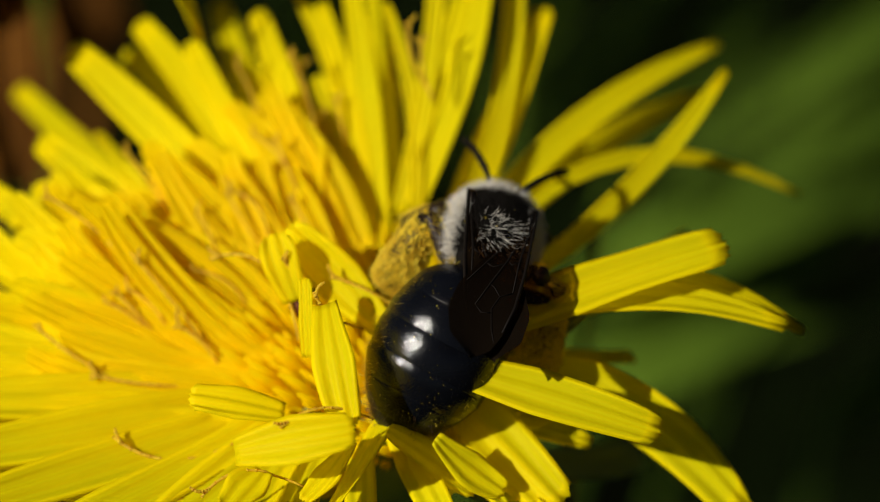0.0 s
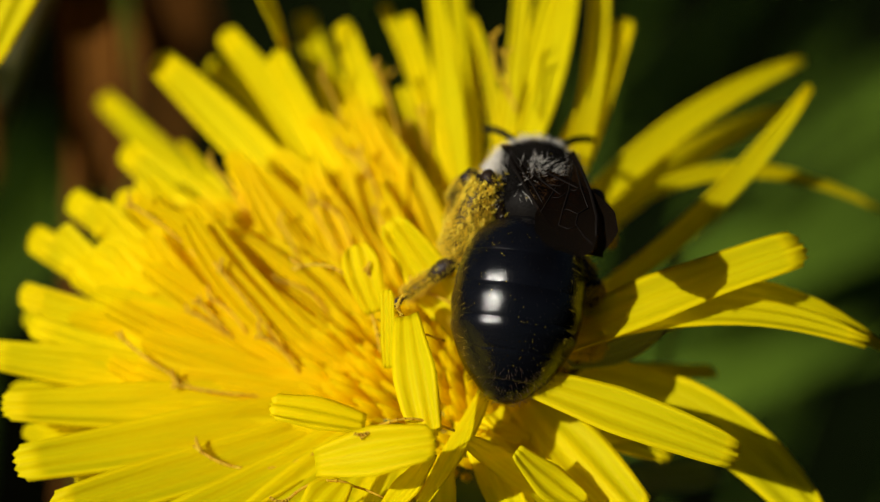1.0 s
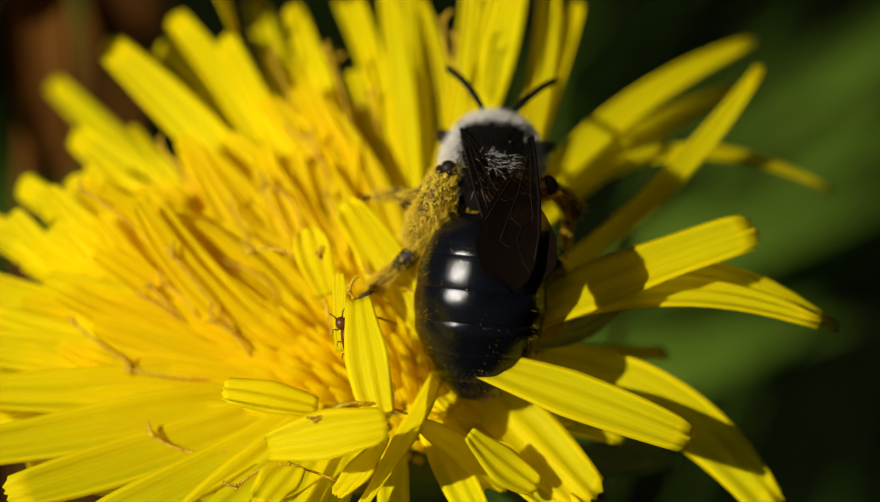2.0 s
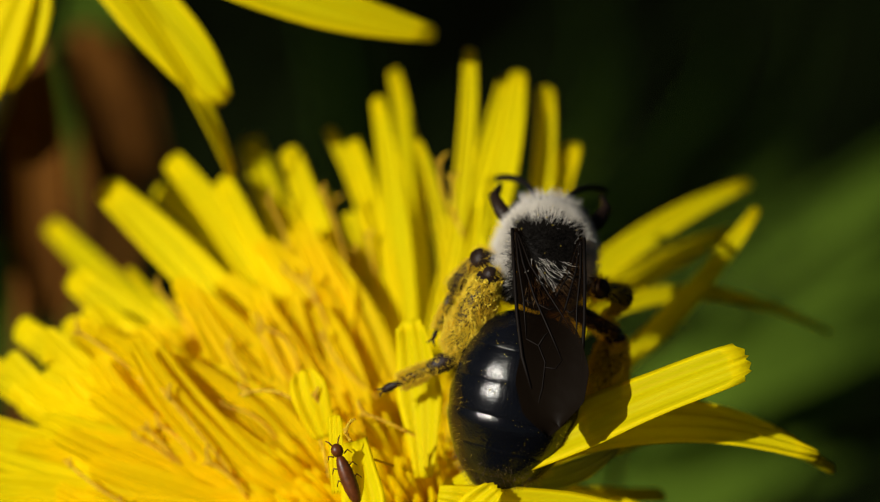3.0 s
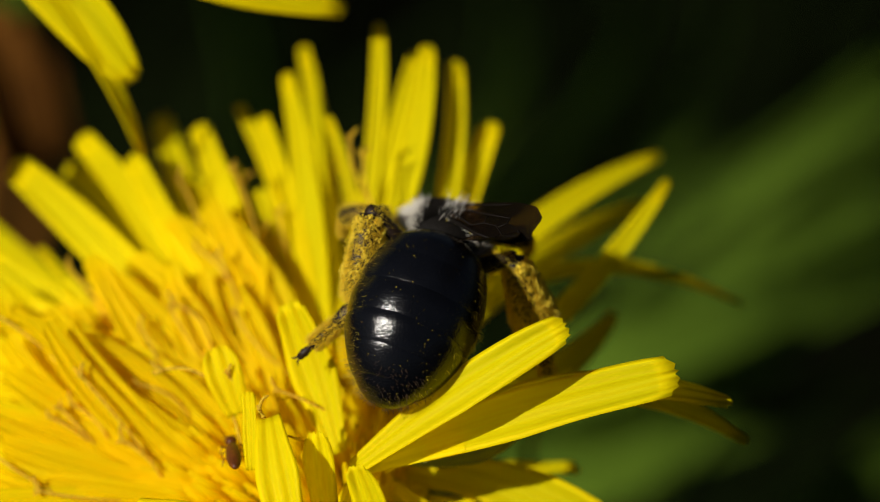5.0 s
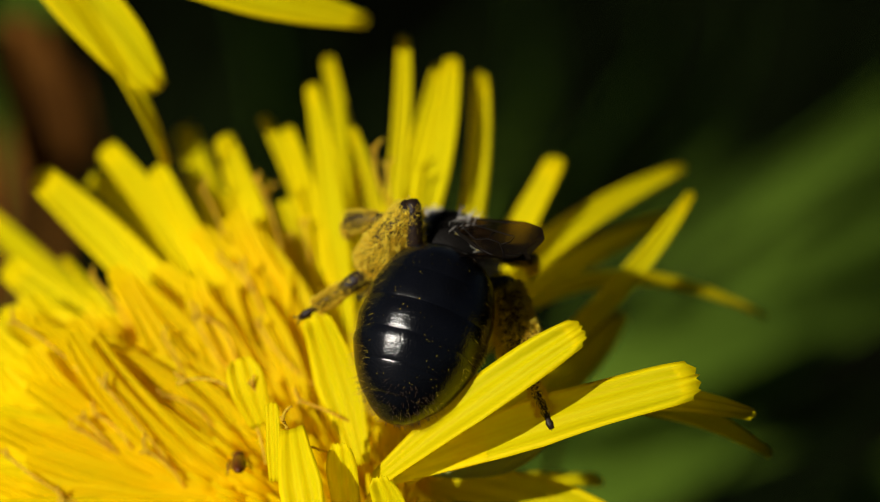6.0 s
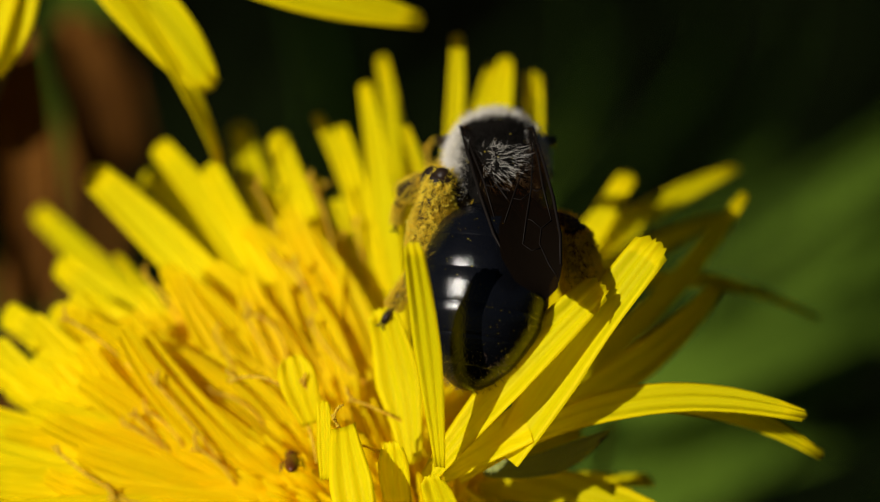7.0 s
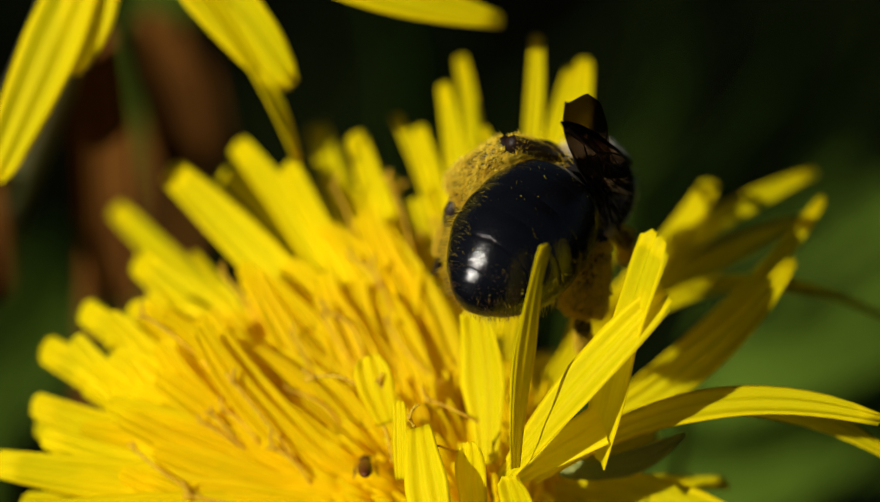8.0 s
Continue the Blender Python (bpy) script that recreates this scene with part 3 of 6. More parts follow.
def build_flower():
    rng = random.Random(11)
    flower = new("dandelion_flower")
    flower.location = mm(*HEAD)
    tagged(flower, "open yellow dandelion flower head with many strap-shaped florets on a stem", "flower")
    child("receptacle", mesh_of("receptacle", *ball((1.0, 0, -2.0), (5.6, 5.4, 3.2), 28, 14)[:2], GREEN, ball((1.0, 0, -2.0), (5.6, 5.4, 3.2), 28, 14)[2]), flower, label="green cup under the florets")
    st = tube([(0, 0, -4), (0.6, 0.5, -60), (2, 2, -130), (3, 3, -208)], [1.9, 1.7, 1.9, 2.3], 16)
    child("stem", mesh_of("stem", *st[:2], STEM, st[2]), flower, label="pale green hollow stem")
    for group, taper in ((BACK, 0.4), (LEFT_BACK, 0.3), (LEFT, 0.25), (RIGHT, 0.6), (FRONT, 0.25)):
        for x, y, z, az, el, length, width, bend, curve, roll in group:
            v, f, u = petal(length, width, bend, rng.uniform(-12, 12), rng, taper=taper, sway=0.06, waist=0.75 if group is BACK else 0.45, curve=curve)
            child("floret", mesh_of("floret", v, f, YELLOW, u), flower, facing_camera(x, y, z, az, el, roll))
    for name, length, width, bend, roll in MOVING_SIZES:
        v, f, u = petal(length, width, bend, roll, rng, waist=0.42, curve={"A": 0.045, "F": 0.1, "J": -0.058, "H": -0.05, "B": 0.02}.get(name, 0.0), taper=0.6 if name in "FH" else 0.3)
        if name == "A":
            # this one folds across in the last seconds
            near, far, hinge = folded(v, f, u, 5)
            MOVING["A"] = child("floret", mesh_of("floret", *near[:2], YELLOW, near[2]), flower)
            MOVING["A_TIP"] = child("floret_tip", mesh_of("floret_tip", *far[:2], YELLOW, far[2]), MOVING["A"], at(*hinge))
        else:
            MOVING[name] = child("floret", mesh_of("floret", v, f, YELLOW, u), flower)
    for x, y, z, az, el, length, width, bend, curve, roll in BRACTS:
        v, f, u = petal(length, width, bend, 0, rng, solid=True, teeth=0.0, thick=0.2, cup=0.3, waist=0.6, taper=0.85, curve=curve, sway=0.0)
        down = [(p, (0, 0, 1)) for p in v[:len(v) // 2] for _ in range(3)]
        me = join((v, f, u), fur(down, 0.14, 0.006, rng, (0.4, 0, 0), 0.5))
        child("bract", mesh_of("bract", *me[:2], PALE, me[2]), flower, facing_camera(x, y, z, az, el, roll), "pale green downy bract under the florets")
    for i in range(13):
        az = i * 360 / 13 + 8
        v, f, u = petal(9, 2.4, -50, 0, rng, solid=True, teeth=0.0, thick=0.2, cup=0.4, waist=0.9)
        child("bract", mesh_of("bract", v, f, GREEN, u), flower, floret_pose(az, -18, 4.2, -3.2), "pale green bract under the florets")
    # dense inner florets, combed towards the open side, the near ones standing steeper; short ones fill the gaps
    for n, reach, low in ((215, 10.8, 0.0), (190, 7.6, 5.0)):
        for i in range(n):
            q = math.sqrt((i + 0.5) / n)
            a = (i * 137.508 + reach * 9) % 360 - 40
            ahead = q * math.cos(radians(a - 140))
            foot = LEAN @ Vector((4.9 * q * math.cos(radians(a)), 4.9 * q * math.sin(radians(a)), 0.6 - 1.0 * q))
            az = 140 + (a - 140) * (0.62 if a < 140 else 0.45) * q + rng.uniform(-8, 8)
            az = min(az, 176 + 0.3 * (az - 176))
            el = 31 - low - 15 * ahead - 1.4 * max(0, az - 158) + rng.uniform(-2.4, 2.4)
            length = reach - 0.7 * ahead + rng.uniform(-1.8, 1.2) - (1.8 if 120 < az < 152 and ahead > 0.2 else 0)
            tip_x = foot.x + length * math.cos(radians(el)) * math.cos(radians(az))
            if tip_x > -0.3 or az < 62:
                continue
            v, f, u = petal(length, rng.uniform(1.05, 1.6), rng.uniform(-4, 20), rng.uniform(-9, 9), rng, nx=12, ny=8, taper=rng.uniform(0.2, 0.55), waist=0.5, cup=0.14, rim=False, sway=0.4)
            child("floret", mesh_of("floret", v, f, INNER if q < 0.6 else YELLOW, u), flower, facing_camera(*foot, az, el, rng.uniform(-9, 9)))
    # broad florets pressed down under the bee
    for i in range(22):
        q = (i + 0.5) / 22
        az = -50 + (i * 53.0) % 132
        v, f, u = petal(5.0 + 2.2 * q + rng.uniform(-0.6, 0.6), rng.uniform(1.5, 2.1), rng.uniform(-6, 26), rng.uniform(-14, 14), rng, nx=12)
        child("floret", mesh_of("floret", v, f, YELLOW, u), flower, floret_pose(az, 10 - 10 * q + rng.uniform(-4, 4), 0.8 + 4.0 * q, 0.6 - 1.6 * q, rng.uniform(-12, 12)))
    for x, y, z, rx, ry, rz, length, width, bend in LOOSE:
        v, f, u = petal(length, width, bend, rng.uniform(-10, 10), rng, waist=0.6)
        child("floret", mesh_of("floret", v, f, YELLOW, u), flower, at(x, y, z, rx, ry, rz))
    pieces = []
    for i in range(560):
        q = (i + 0.5) / 560
        a, rb = i * 2.39996, 5.2 * math.sqrt(q)
        lean = 0.9 * math.sqrt(q)
        d = LEAN @ Vector((math.cos(a) * math.sin(lean), math.sin(a) * math.sin(lean), math.cos(lean)))
        d = (d + Vector((-0.5, 0.3, 0))).normalized()
        p = LEAN @ Vector((rb * math.cos(a), rb * math.sin(a), 0.3 - 1.2 * q))
        ln = rng.uniform(2.2, 4.2) * (1 - 0.3 * q)
        pieces.append(tube([p, p + d * ln * 0.7, p + d * ln], [0.2, 0.24, 0.08], 6))
    v, f, u = join(*pieces)
    child("tube_bed", mesh_of("tube_bed", v, f, INNER, u), flower, label="packed pale yellow floret tubes", kind="stuff")
    for x, y, z, az, el, length, curve in STYLES + STYLES_ROUND + STYLES_BACK:
        v, f, u = style_shape(rng, length, curve)
        child("style", mesh_of("style", v, f, OCHRE, u), flower, facing_camera(x, y, z, az, el), "ochre style with a curled stigma")
    return flower


OTHER = [
    (-33.8, -34.6, 10.17, 2.6, 25, 47, 0.3, 0),
    (-33.3, -47.4, 12.72, 0.95, 70, 8, 0.3, 0),
    (-10.1, -14.1, 16.09, 1.8, 20, 36, 0.3, 0),
    (-107.2, -45.5, 7.20, 2.2, 25, -12, 0.3, 0),
    (-120.2, -43.3, 12.23, 2.4, 25, -21, 0.3, 0),
    (159.2, 41.9, 6.01, 2.2, 20, -43, 0.3, 0),
    (78.1, 64.4, 5.88, 2.2, 20, 8, 0.3, 0),
    (-172.7, 4.5, 6.73, 2.3, 20, -47, 0.3, 0),
]


def build_other_flower():
    rng = random.Random(23)
    flower = new("dandelion_flower")
    flower.location = mm(-12.67, 15.95, 217.55)
    tagged(flower, "second yellow dandelion flower head with drooping florets", "flower")
    b = ball((0, 0, 0.5), (2.4, 2.4, 2.2), 20, 10)
    child("receptacle", mesh_of("receptacle", *b[:2], GREEN, b[2]), flower, label="green cup under the florets")
    z = -flower.location.z / MM - 8
    st = tube([(0, 0.4, 0), (-9, 14, -30), (-30, 30, -110), (-40, 34, z)], [1.3, 1.5, 1.7, 2.0], 12)
    child("stem", mesh_of("stem", *st[:2], STEM, st[2]), flower, label="pale green hollow stem")
    for az, el, length, width, bend, roll, rb, zb in OTHER:
        v, f, u = petal(length, width, bend, rng.uniform(-10, 10), rng, waist=0.45, taper=0.5)
        child("floret", mesh_of("floret", v, f, YELLOW, u), flower, floret_pose(az, el, rb, zb, roll))


# ---- the bee ----
LEG = {}
LEG_SIZES = [
    ("hind_l", (-1.0, 0.7, -0.9), 2.3, 3.6, 3.3),
    ("hind_r", (1.0, 0.7, -0.9), 2.2, 3.4, 3.2),
    ("mid_l", (-1.2, 1.8, -1.0), 2.0, 2.0, 2.0),
    ("mid_r", (1.2, 1.8, -1.0), 2.0, 2.2, 2.4),
]


def abdomen_width(y):
    pts = ((0, 0.9), (0.3, 1.5), (0.8, 2.0), (1.6, 2.38), (2.4, 2.55), (3.4, 2.62), (4.5, 2.5), (5.4, 2.12), (6.2, 1.58), (6.8, 1.0), (7.1, 0.55), (7.2, 0.2))
    for (a, p), (b, q) in zip(pts, pts[1:]):
        if y <= b:
            k = (y - a) / (b - a)
            return p + (q - p) * k
    return 0.2


def abdomen_point(y, w, grow=0.0):
    r = abdomen_width(y) + grow
    z = math.sin(w)
    return (0.96 * r * math.cos(w), -y, r * (0.86 if z > 0 else 0.7) * z - 0.004 * y * y)


def build_abdomen(bee, rng):
    edges = (0.0, 1.45, 2.75, 4.05, 5.25, 6.25, 7.2)
    abdomen = None
    for i in range(6):
        a, b = edges[i], edges[i + 1] + (0.28 if i < 5 else 0)
        rows, seg = 9, 48
        verts, faces, uvs = [], [], []
        for k in range(rows + 1):
            s = k / rows
            y = a + (b - a) * s
            grow = 0.07 * math.sin(math.pi * min(1, 0.08 + 0.84 * s)) - (0.02 if k == 0 else 0) - (0.035 if k == rows else 0)
            for j in range(seg):
                verts.append(abdomen_point(min(y, 7.2), 2 * math.pi * j / seg, grow if i < 5 else grow * 0.3))
                uvs.append((j / seg, s))
        for k in range(rows):
            for j in range(seg):
                j2 = (j + 1) % seg
                faces.append((k * seg + j, (k + 1) * seg + j, (k + 1) * seg + j2, k * seg + j2))
        faces.append(tuple(range(seg)))
        faces.append(tuple(range((rows + 1) * seg - 1, rows * seg - 1, -1)))
        me = mesh_of("tergite", verts, faces, CHITIN, uvs)
        if abdomen is None:
            abdomen = child("abdomen", me, bee, label="glossy black segmented abdomen")
        else:
            child("tergite", me, abdomen)

    def skin(y, w):
        p = abdomen_point(y, w, 0.06)
        return p, Vector((math.cos(w), -0.15 + 0.05 * (y - 3.6), math.sin(w))).normalized()
    tail = [skin(rng.uniform(5.9, 7.2), rng.uniform(0, 2 * math.pi)) for _ in range(420)]
    v, f, u = fur(tail, 0.26, 0.006, rng, (0, -0.9, 0))
    child("tail_hairs", mesh_of("tail_hairs", v, f, DUSKY, u), abdomen, label="dark brown hairs at the tail")
    sides = [skin(rng.uniform(1, 6.5), rng.choice((1, -1)) * rng.uniform(-0.7, 0.05) + rng.choice((0, math.pi))) for _ in range(420)]
    v, f, u = fur(sides, 0.22, 0.0035, rng, (0, -0.5, -0.3))
    child("side_hairs", mesh_of("side_hairs", v, f, GOLD, u), abdomen, label="short golden hairs along the flanks")
    below = [skin(rng.uniform(2.2, 6.9), rng.choice((0, math.pi)) + rng.choice((1, -1)) * rng.uniform(0.15, 0.9)) for _ in range(700)]
    below = [q for q in below if q[1].z < -0.1]
    v, f, u = fur(below, 0.55, 0.006, rng, (0, -0.7, -0.2), 0.25)
    child("belly_hairs", mesh_of("belly_hairs", v, f, GOLD, u), abdomen, label="longer golden hairs fringing the belly")
    back = [skin(rng.uniform(0.3, 6.8), rng.uniform(0.1, 3.0)) for _ in range(420)]
    v, f, u = fur(back, 0.16, 0.005, rng, (0, -0.8, 0))
    child("back_hairs", mesh_of("back_hairs", v, f, BLACKH, u), abdomen, label="sparse short black hairs")
    dust = [s for s in (skin(7.2 * rng.random() ** 0.6, rng.uniform(0.0, 3.14)) for _ in range(460)) if noise.noise(Vector(s[0]) * 1.4) > 0.1]
    fine, coarse = grains(dust[:-9], 0.012, rng), grains(dust[-9:], 0.03, rng)
    v, f, u = join(fine, coarse)
    child("pollen", mesh_of("pollen", v, f, POLLEN, u), abdomen, label="scattered yellow pollen grains")
    return abdomen


def build_wing(bee, side):
    """A fore wing along +x: smoky membrane with dark veins."""
    outline_top = ((0, 0.12), (1.5, 0.25), (3.5, 0.4), (5.2, 0.45), (6.7, 0.3), (7.7, 0.0), (8.3, -0.65))
    outline_low = ((0, -0.12), (1.5, -0.5), (3.2, -1.3), (4.8, -1.9), (6.2, -2.05), (7.5, -1.65), (8.3, -0.67))

    def edge(t, pts):
        for (a, p), (b, q) in zip(pts, pts[1:]):
            if t <= b:
                k = (t - a) / (b - a)
                return p + (q - p) * k
        return pts[-1][1]
    nx, ny = 26, 10
    verts, uvs, faces = [], [], []
    for layer in (0, 1):
        for i in range(nx + 1):
            x = 8.3 * (1 - (1 - i / nx) ** 1.35)
            a, b = edge(x, outline_top), edge(x, outline_low)
            for j in range(ny + 1):
                s = j / ny
                y = a + (b - a) * s
                z = 0.10 * math.sin(3.4 * s + 0.5 * x) * min(1, x / 2) - 0.02 * layer - 0.002 * x * x
                verts.append((x, y * side, z))
                uvs.append((x / 8.3, s))
    m = (nx + 1) * (ny + 1)
    for i in range(nx):
        for j in range(ny):
            p = i * (ny + 1) + j
            q = p + ny + 1
            faces.append((p, p + 1, q + 1, q))
            faces.append((m + p, m + q, m + q + 1, m + p + 1))
    wing = child("wing", mesh_of("wing", verts, faces, MEMBRANE, uvs), bee, label="smoky translucent wing with dark veins")

    def vein(pts, r):
        out = []
        for x, s in pts:
            a, b = edge(x, outline_top), edge(x, outline_low)
            y = a + (b - a) * s
            out.append((x, y * side, 0.10 * math.sin(3.4 * s + 0.5 * x) * min(1, x / 2) - 0.002 * x * x))
        return tube(out, [r] * (len(out) - 1) + [r * 0.5], 6)
    lines = join(
        vein([(0, 0.1), (1.5, 0.02), (3.5, 0.01), (5.3, 0.01), (6.6, 0.03)], 0.07),
        vein([(0.2, 0.5), (1.5, 0.25), (3.0, 0.2), (4.6, 0.12)], 0.045),
        vein([(0.2, 0.6), (1.5, 0.5), (3.0, 0.48), (4.4, 0.55), (5.6, 0.62)], 0.04),
        vein([(0.3, 0.75), (1.6, 0.8), (3.4, 0.88), (4.6, 0.93)], 0.035),
        vein([(3.0, 0.2), (3.2, 0.35), (3.0, 0.48)], 0.03),
        vein([(4.6, 0.12), (4.9, 0.3), (5.6, 0.35), (6.6, 0.22), (7.2, 0.05)], 0.03),
        vein([(4.9, 0.3), (4.5, 0.45), (4.4, 0.55)], 0.03),
        vein([(5.8, 0.33), (5.9, 0.48), (5.6, 0.62)], 0.03),
        vein([(3.2, 0.48), (3.5, 0.7), (3.4, 0.88)], 0.03))
    child("vein", mesh_of("vein", lines[0], lines[1], VEIN, lines[2]), wing, label="dark brown wing veins")
    return wing


def build_leg(bee, name, lf, lt, la, rng):
    hind = name.startswith("hind")
    r = 0.32 if hind else 0.42
    v, f, u = tube([(0, 0, 0), (lf * 0.3, 0, 0.08), (lf * 0.7, 0, 0.08), (lf, 0, 0), (lf + 0.18, 0, 0)], [r * 0.6, r * 1.1, r, r * 0.95, r * 0.6], 10)
    femur = child("hind_leg" if hind else "middle_leg", mesh_of("femur", v, f, LEGM, u), bee, label="dark hind leg loaded with yellow pollen" if hind else "dark hairy middle leg")
    rt = 0.84 if hind else 0.42
    v, f, u = tube([(0.1, 0, 0), (lt * 0.25, 0, 0), (lt * 0.6, 0, 0), (lt * 0.9, 0, 0), (lt, 0, 0)], [rt * 0.5, rt * 0.75, rt * 0.92, rt * 0.95, rt * 0.55], 12, 0.8)
    me = mesh_of("tibia", v, f, LEGM, u)
    if not hind:
        hv = []
        for _ in range(900):
            w, k = rng.uniform(0, 2 * math.pi), rng.uniform(0.1, 0.95)
            hv.append(((k * lt, 0.9 * rt * min(1, 0.4 + k) * math.cos(w), 0.55 * rt * math.sin(w)), (0.3, math.cos(w), math.sin(w))))
        hv = join((v, f, u), fur(hv, 0.3, 0.009, rng, (0.6, 0, 0)))
        me = mesh_of("tibia", *hv[:2], LEGM, hv[2])
        me.materials.append(GOLD)
        me.polygons.foreach_set("material_index", [0 if k < len(f) else 1 for k in range(len(hv[1]))])
    tibia = child("tibia", me, femur)
    seg, rad, x = [], [], 0.0
    for k, (ln, rr) in enumerate(((0.42, 0.24), (0.14, 0.15), (0.13, 0.13), (0.12, 0.12), (0.19, 0.11))):
        q = 1.6 if hind else 0.85
        seg += [(x * la, 0, 0), ((x + ln * 0.5) * la, 0, 0.02), ((x + ln * 0.96) * la, 0, 0)]
        rad += [rr * 0.65 * q, rr * q, rr * 0.75 * q]
        x += ln
    claws = [tube([(la * 0.97, 0, 0), (la + 0.14, 0.1 * s, 0.02), (la + 0.22, 0.2 * s, -0.1)], [0.05, 0.04, 0.015], 5) for s in (-1, 1)]
    v, f, u = join(tube(seg, rad, 8, 0.8), *claws)
    tarsus = child("tarsus", mesh_of("tarsus", v, f, LEGM, u), femur)

    def around(ln, rr, count, lo=0.05, hi=0.97):
        res = []
        for _ in range(count):
            w, s = rng.uniform(0, 2 * math.pi), rng.uniform(lo, hi)
            nrm = Vector((0.25, math.cos(w), math.sin(w))).normalized()
            k = min(1.0, 0.5 + 0.75 * s) * min(1.0, 0.55 + 4.5 * (1 - s))
            res.append(((s * ln, k * rr * math.cos(w), k * rr * 0.8 * math.sin(w)), nrm))
        return res
    LEG[name] = (femur, tibia, tarsus)
    if hind:
        tufts = around(lt, rt * 0.95, 150)
        spots = [p for p in around(lt, rt * 0.92, 8000) if noise.noise(Vector(p[0]) * 8 + Vector((lf * 7, 0, 0))) > -0.45]
        hv = fur(spots, 0.34, 0.009, rng, (0.7, 0, 0), 0.4)
        child("tibia_scopa", mesh_of("scopa", *hv[:2], GOLD, hv[2]), femur, label="dense yellow pollen-dusted hair brush")
        clumps = [(Vector(p) + n * rng.uniform(0, 0.14) + Vector([rng.gauss(0, 0.06) for _ in range(3)]), n) for p, n in tufts for _ in range(22)]
        hd = grains(clumps, 0.034, rng)
        LEG[name] += (femur.children[-1], child("tibia_pollen", mesh_of("tibia_pollen", *hd[:2], POLLEN, hd[2]), femur, label="packed yellow pollen"))
    hv = fur(around(lf, r * 0.9, 900 if hind else 1100), 0.36, 0.009, rng, (0.5, 0, 0))
    child("leg_hairs", mesh_of("leg_hairs", *hv[:2], GOLD, hv[2]), femur)
    foot = around(la * 0.8, 0.27 if hind else 0.15, 1500 if hind else 700)
    dust = [(Vector(p) + n * rng.uniform(0.02, 0.14), n) for p, n in foot if noise.noise(Vector(p) * 3.5) > -0.1]
    hv = join(fur(foot, 0.28, 0.009, rng, (0.7, 0, 0)), grains(dust[:620], 0.034, rng))
    LEG[name] += (child("tarsus_hairs", mesh_of("tarsus_hairs", *hv[:2], GOLD, hv[2]), femur),)


def build_bee():
    rng = random.Random(37)
    bee = new("mining_bee")
    tagged(bee, "black mining bee with grey-white furry thorax, dusted with pollen", "bee")
    v, f, u = ball((0, 2.25, 0.1), (1.75, 2.1, 1.55), 36, 20)
    thorax = child("thorax", mesh_of("thorax", v, f, MATT, u), bee, label="black thorax with a grey-white furry collar")

    def coat(test, count):
        res = []
        while len(res) < count:
            d = Vector([rng.gauss(0, 1) for _ in range(3)]).normalized()
            if test(d):
                res.append(((d.x * 1.72, 2.25 + d.y * 2.07, 0.1 + d.z * 1.52), d))
        return res
    def ring(d):
        return max((d.y - 0.3) * 2.2, (abs(d.x) - 0.5) * 2.6) + rng.uniform(-0.25, 0.25)
    front = coat(lambda d: d.z > -0.5 and ring(d) > 0.48, 7400)
    v, f, u = fur(front, 0.58, 0.007, rng, (0, 0.05, 0.1), 0.36)
    child("collar_fur", mesh_of("collar_fur", v, f, WHITE, u), thorax, label="dense grey-white collar of hair")
    rear = coat(lambda d: -0.9 < d.y < -0.2 and d.z > 0.0 and abs(d.x - 0.1) < 0.45, 260)
    v, f, u = fur(rear, 0.85, 0.0075, rng, (0.45, -0.5, 0.1), 0.26)
    child("rear_fur", mesh_of("rear_fur", v, f, WHITE, u), thorax, label="tufted grey-white hair behind")
    mid = coat(lambda d: d.z > 0.2 and d.y > -0.8 and ring(d) < 0.55, 6200)
    v, f, u = fur(mid, 0.36, 0.0085, rng, (0, -0.3, 0), 0.3)
    child("back_fur", mesh_of("back_fur", v, f, BLACKH, u), thorax, label="short black hair across the back")
    under = coat(lambda d: d.z < -0.1, 900)
    v, f, u = fur(under, 0.6, 0.013, rng, (0, -0.2, -0.2))
    child("breast_fur", mesh_of("breast_fur", v, f, GOLD, u), thorax, label="yellow pollen-dusted hair below")
    dust = [((p[0], p[1], p[2] + 0.1), n) for p, n in coat(lambda d: d.z > 0.3, 40)]
    v, f, u = grains(dust, 0.035, rng)
    child("pollen", mesh_of("pollen", v, f, POLLEN, u), thorax, label="scattered yellow pollen grains")
    # head
    v, f, u = ball((0, 0.55, -0.35), (1.5, 0.75, 1.25), 28, 16)
    head = child("head", mesh_of("head", v, f, MATT, u), bee, label="small black head")
    for s in (-1, 1):
        v, f, u = ball((1.3 * s, 0.65, -0.25), (0.38, 0.5, 0.85), 16, 10)
        child("eye", mesh_of("eye", v, f, EYEM, u), head, label="dark oval compound eye")
        pts = [(0.45 * s, 1.1, 0.2), (0.7 * s, 1.4, 0.8), (0.9 * s, 1.6, 1.0)]
        rad = [0.12, 0.11, 0.12]
        for k in range(1, 12):
            pts.append((0.9 * s + s * 0.12 * k, 1.6 + 0.2 * k, 1.0 + 0.03 * k - 0.006 * k * k))
            rad.append(0.13 if k % 2 else 0.145)
        rad[-1] = 0.07
        v, f, u = tube(pts, rad, 9)
        child("antenna", mesh_of("antenna", v, f, MATT, u), head, label="black jointed antenna")
    hs = []
    while len(hs) < 700:
        d = Vector([rng.gauss(0, 1) for _ in range(3)]).normalized()
        if d.z > -0.4 and abs(d.x) < 0.8:
            hs.append(((d.x * 1.48, 0.55 + d.y * 0.73, -0.35 + d.z * 1.23), d))
    v, f, u = fur(hs, 0.5, 0.012, rng, (0, 0.2, 0.2))
    child("face_fur", mesh_of("face_fur", v, f, WHITE, u), head, label="grey-white hair on the face")
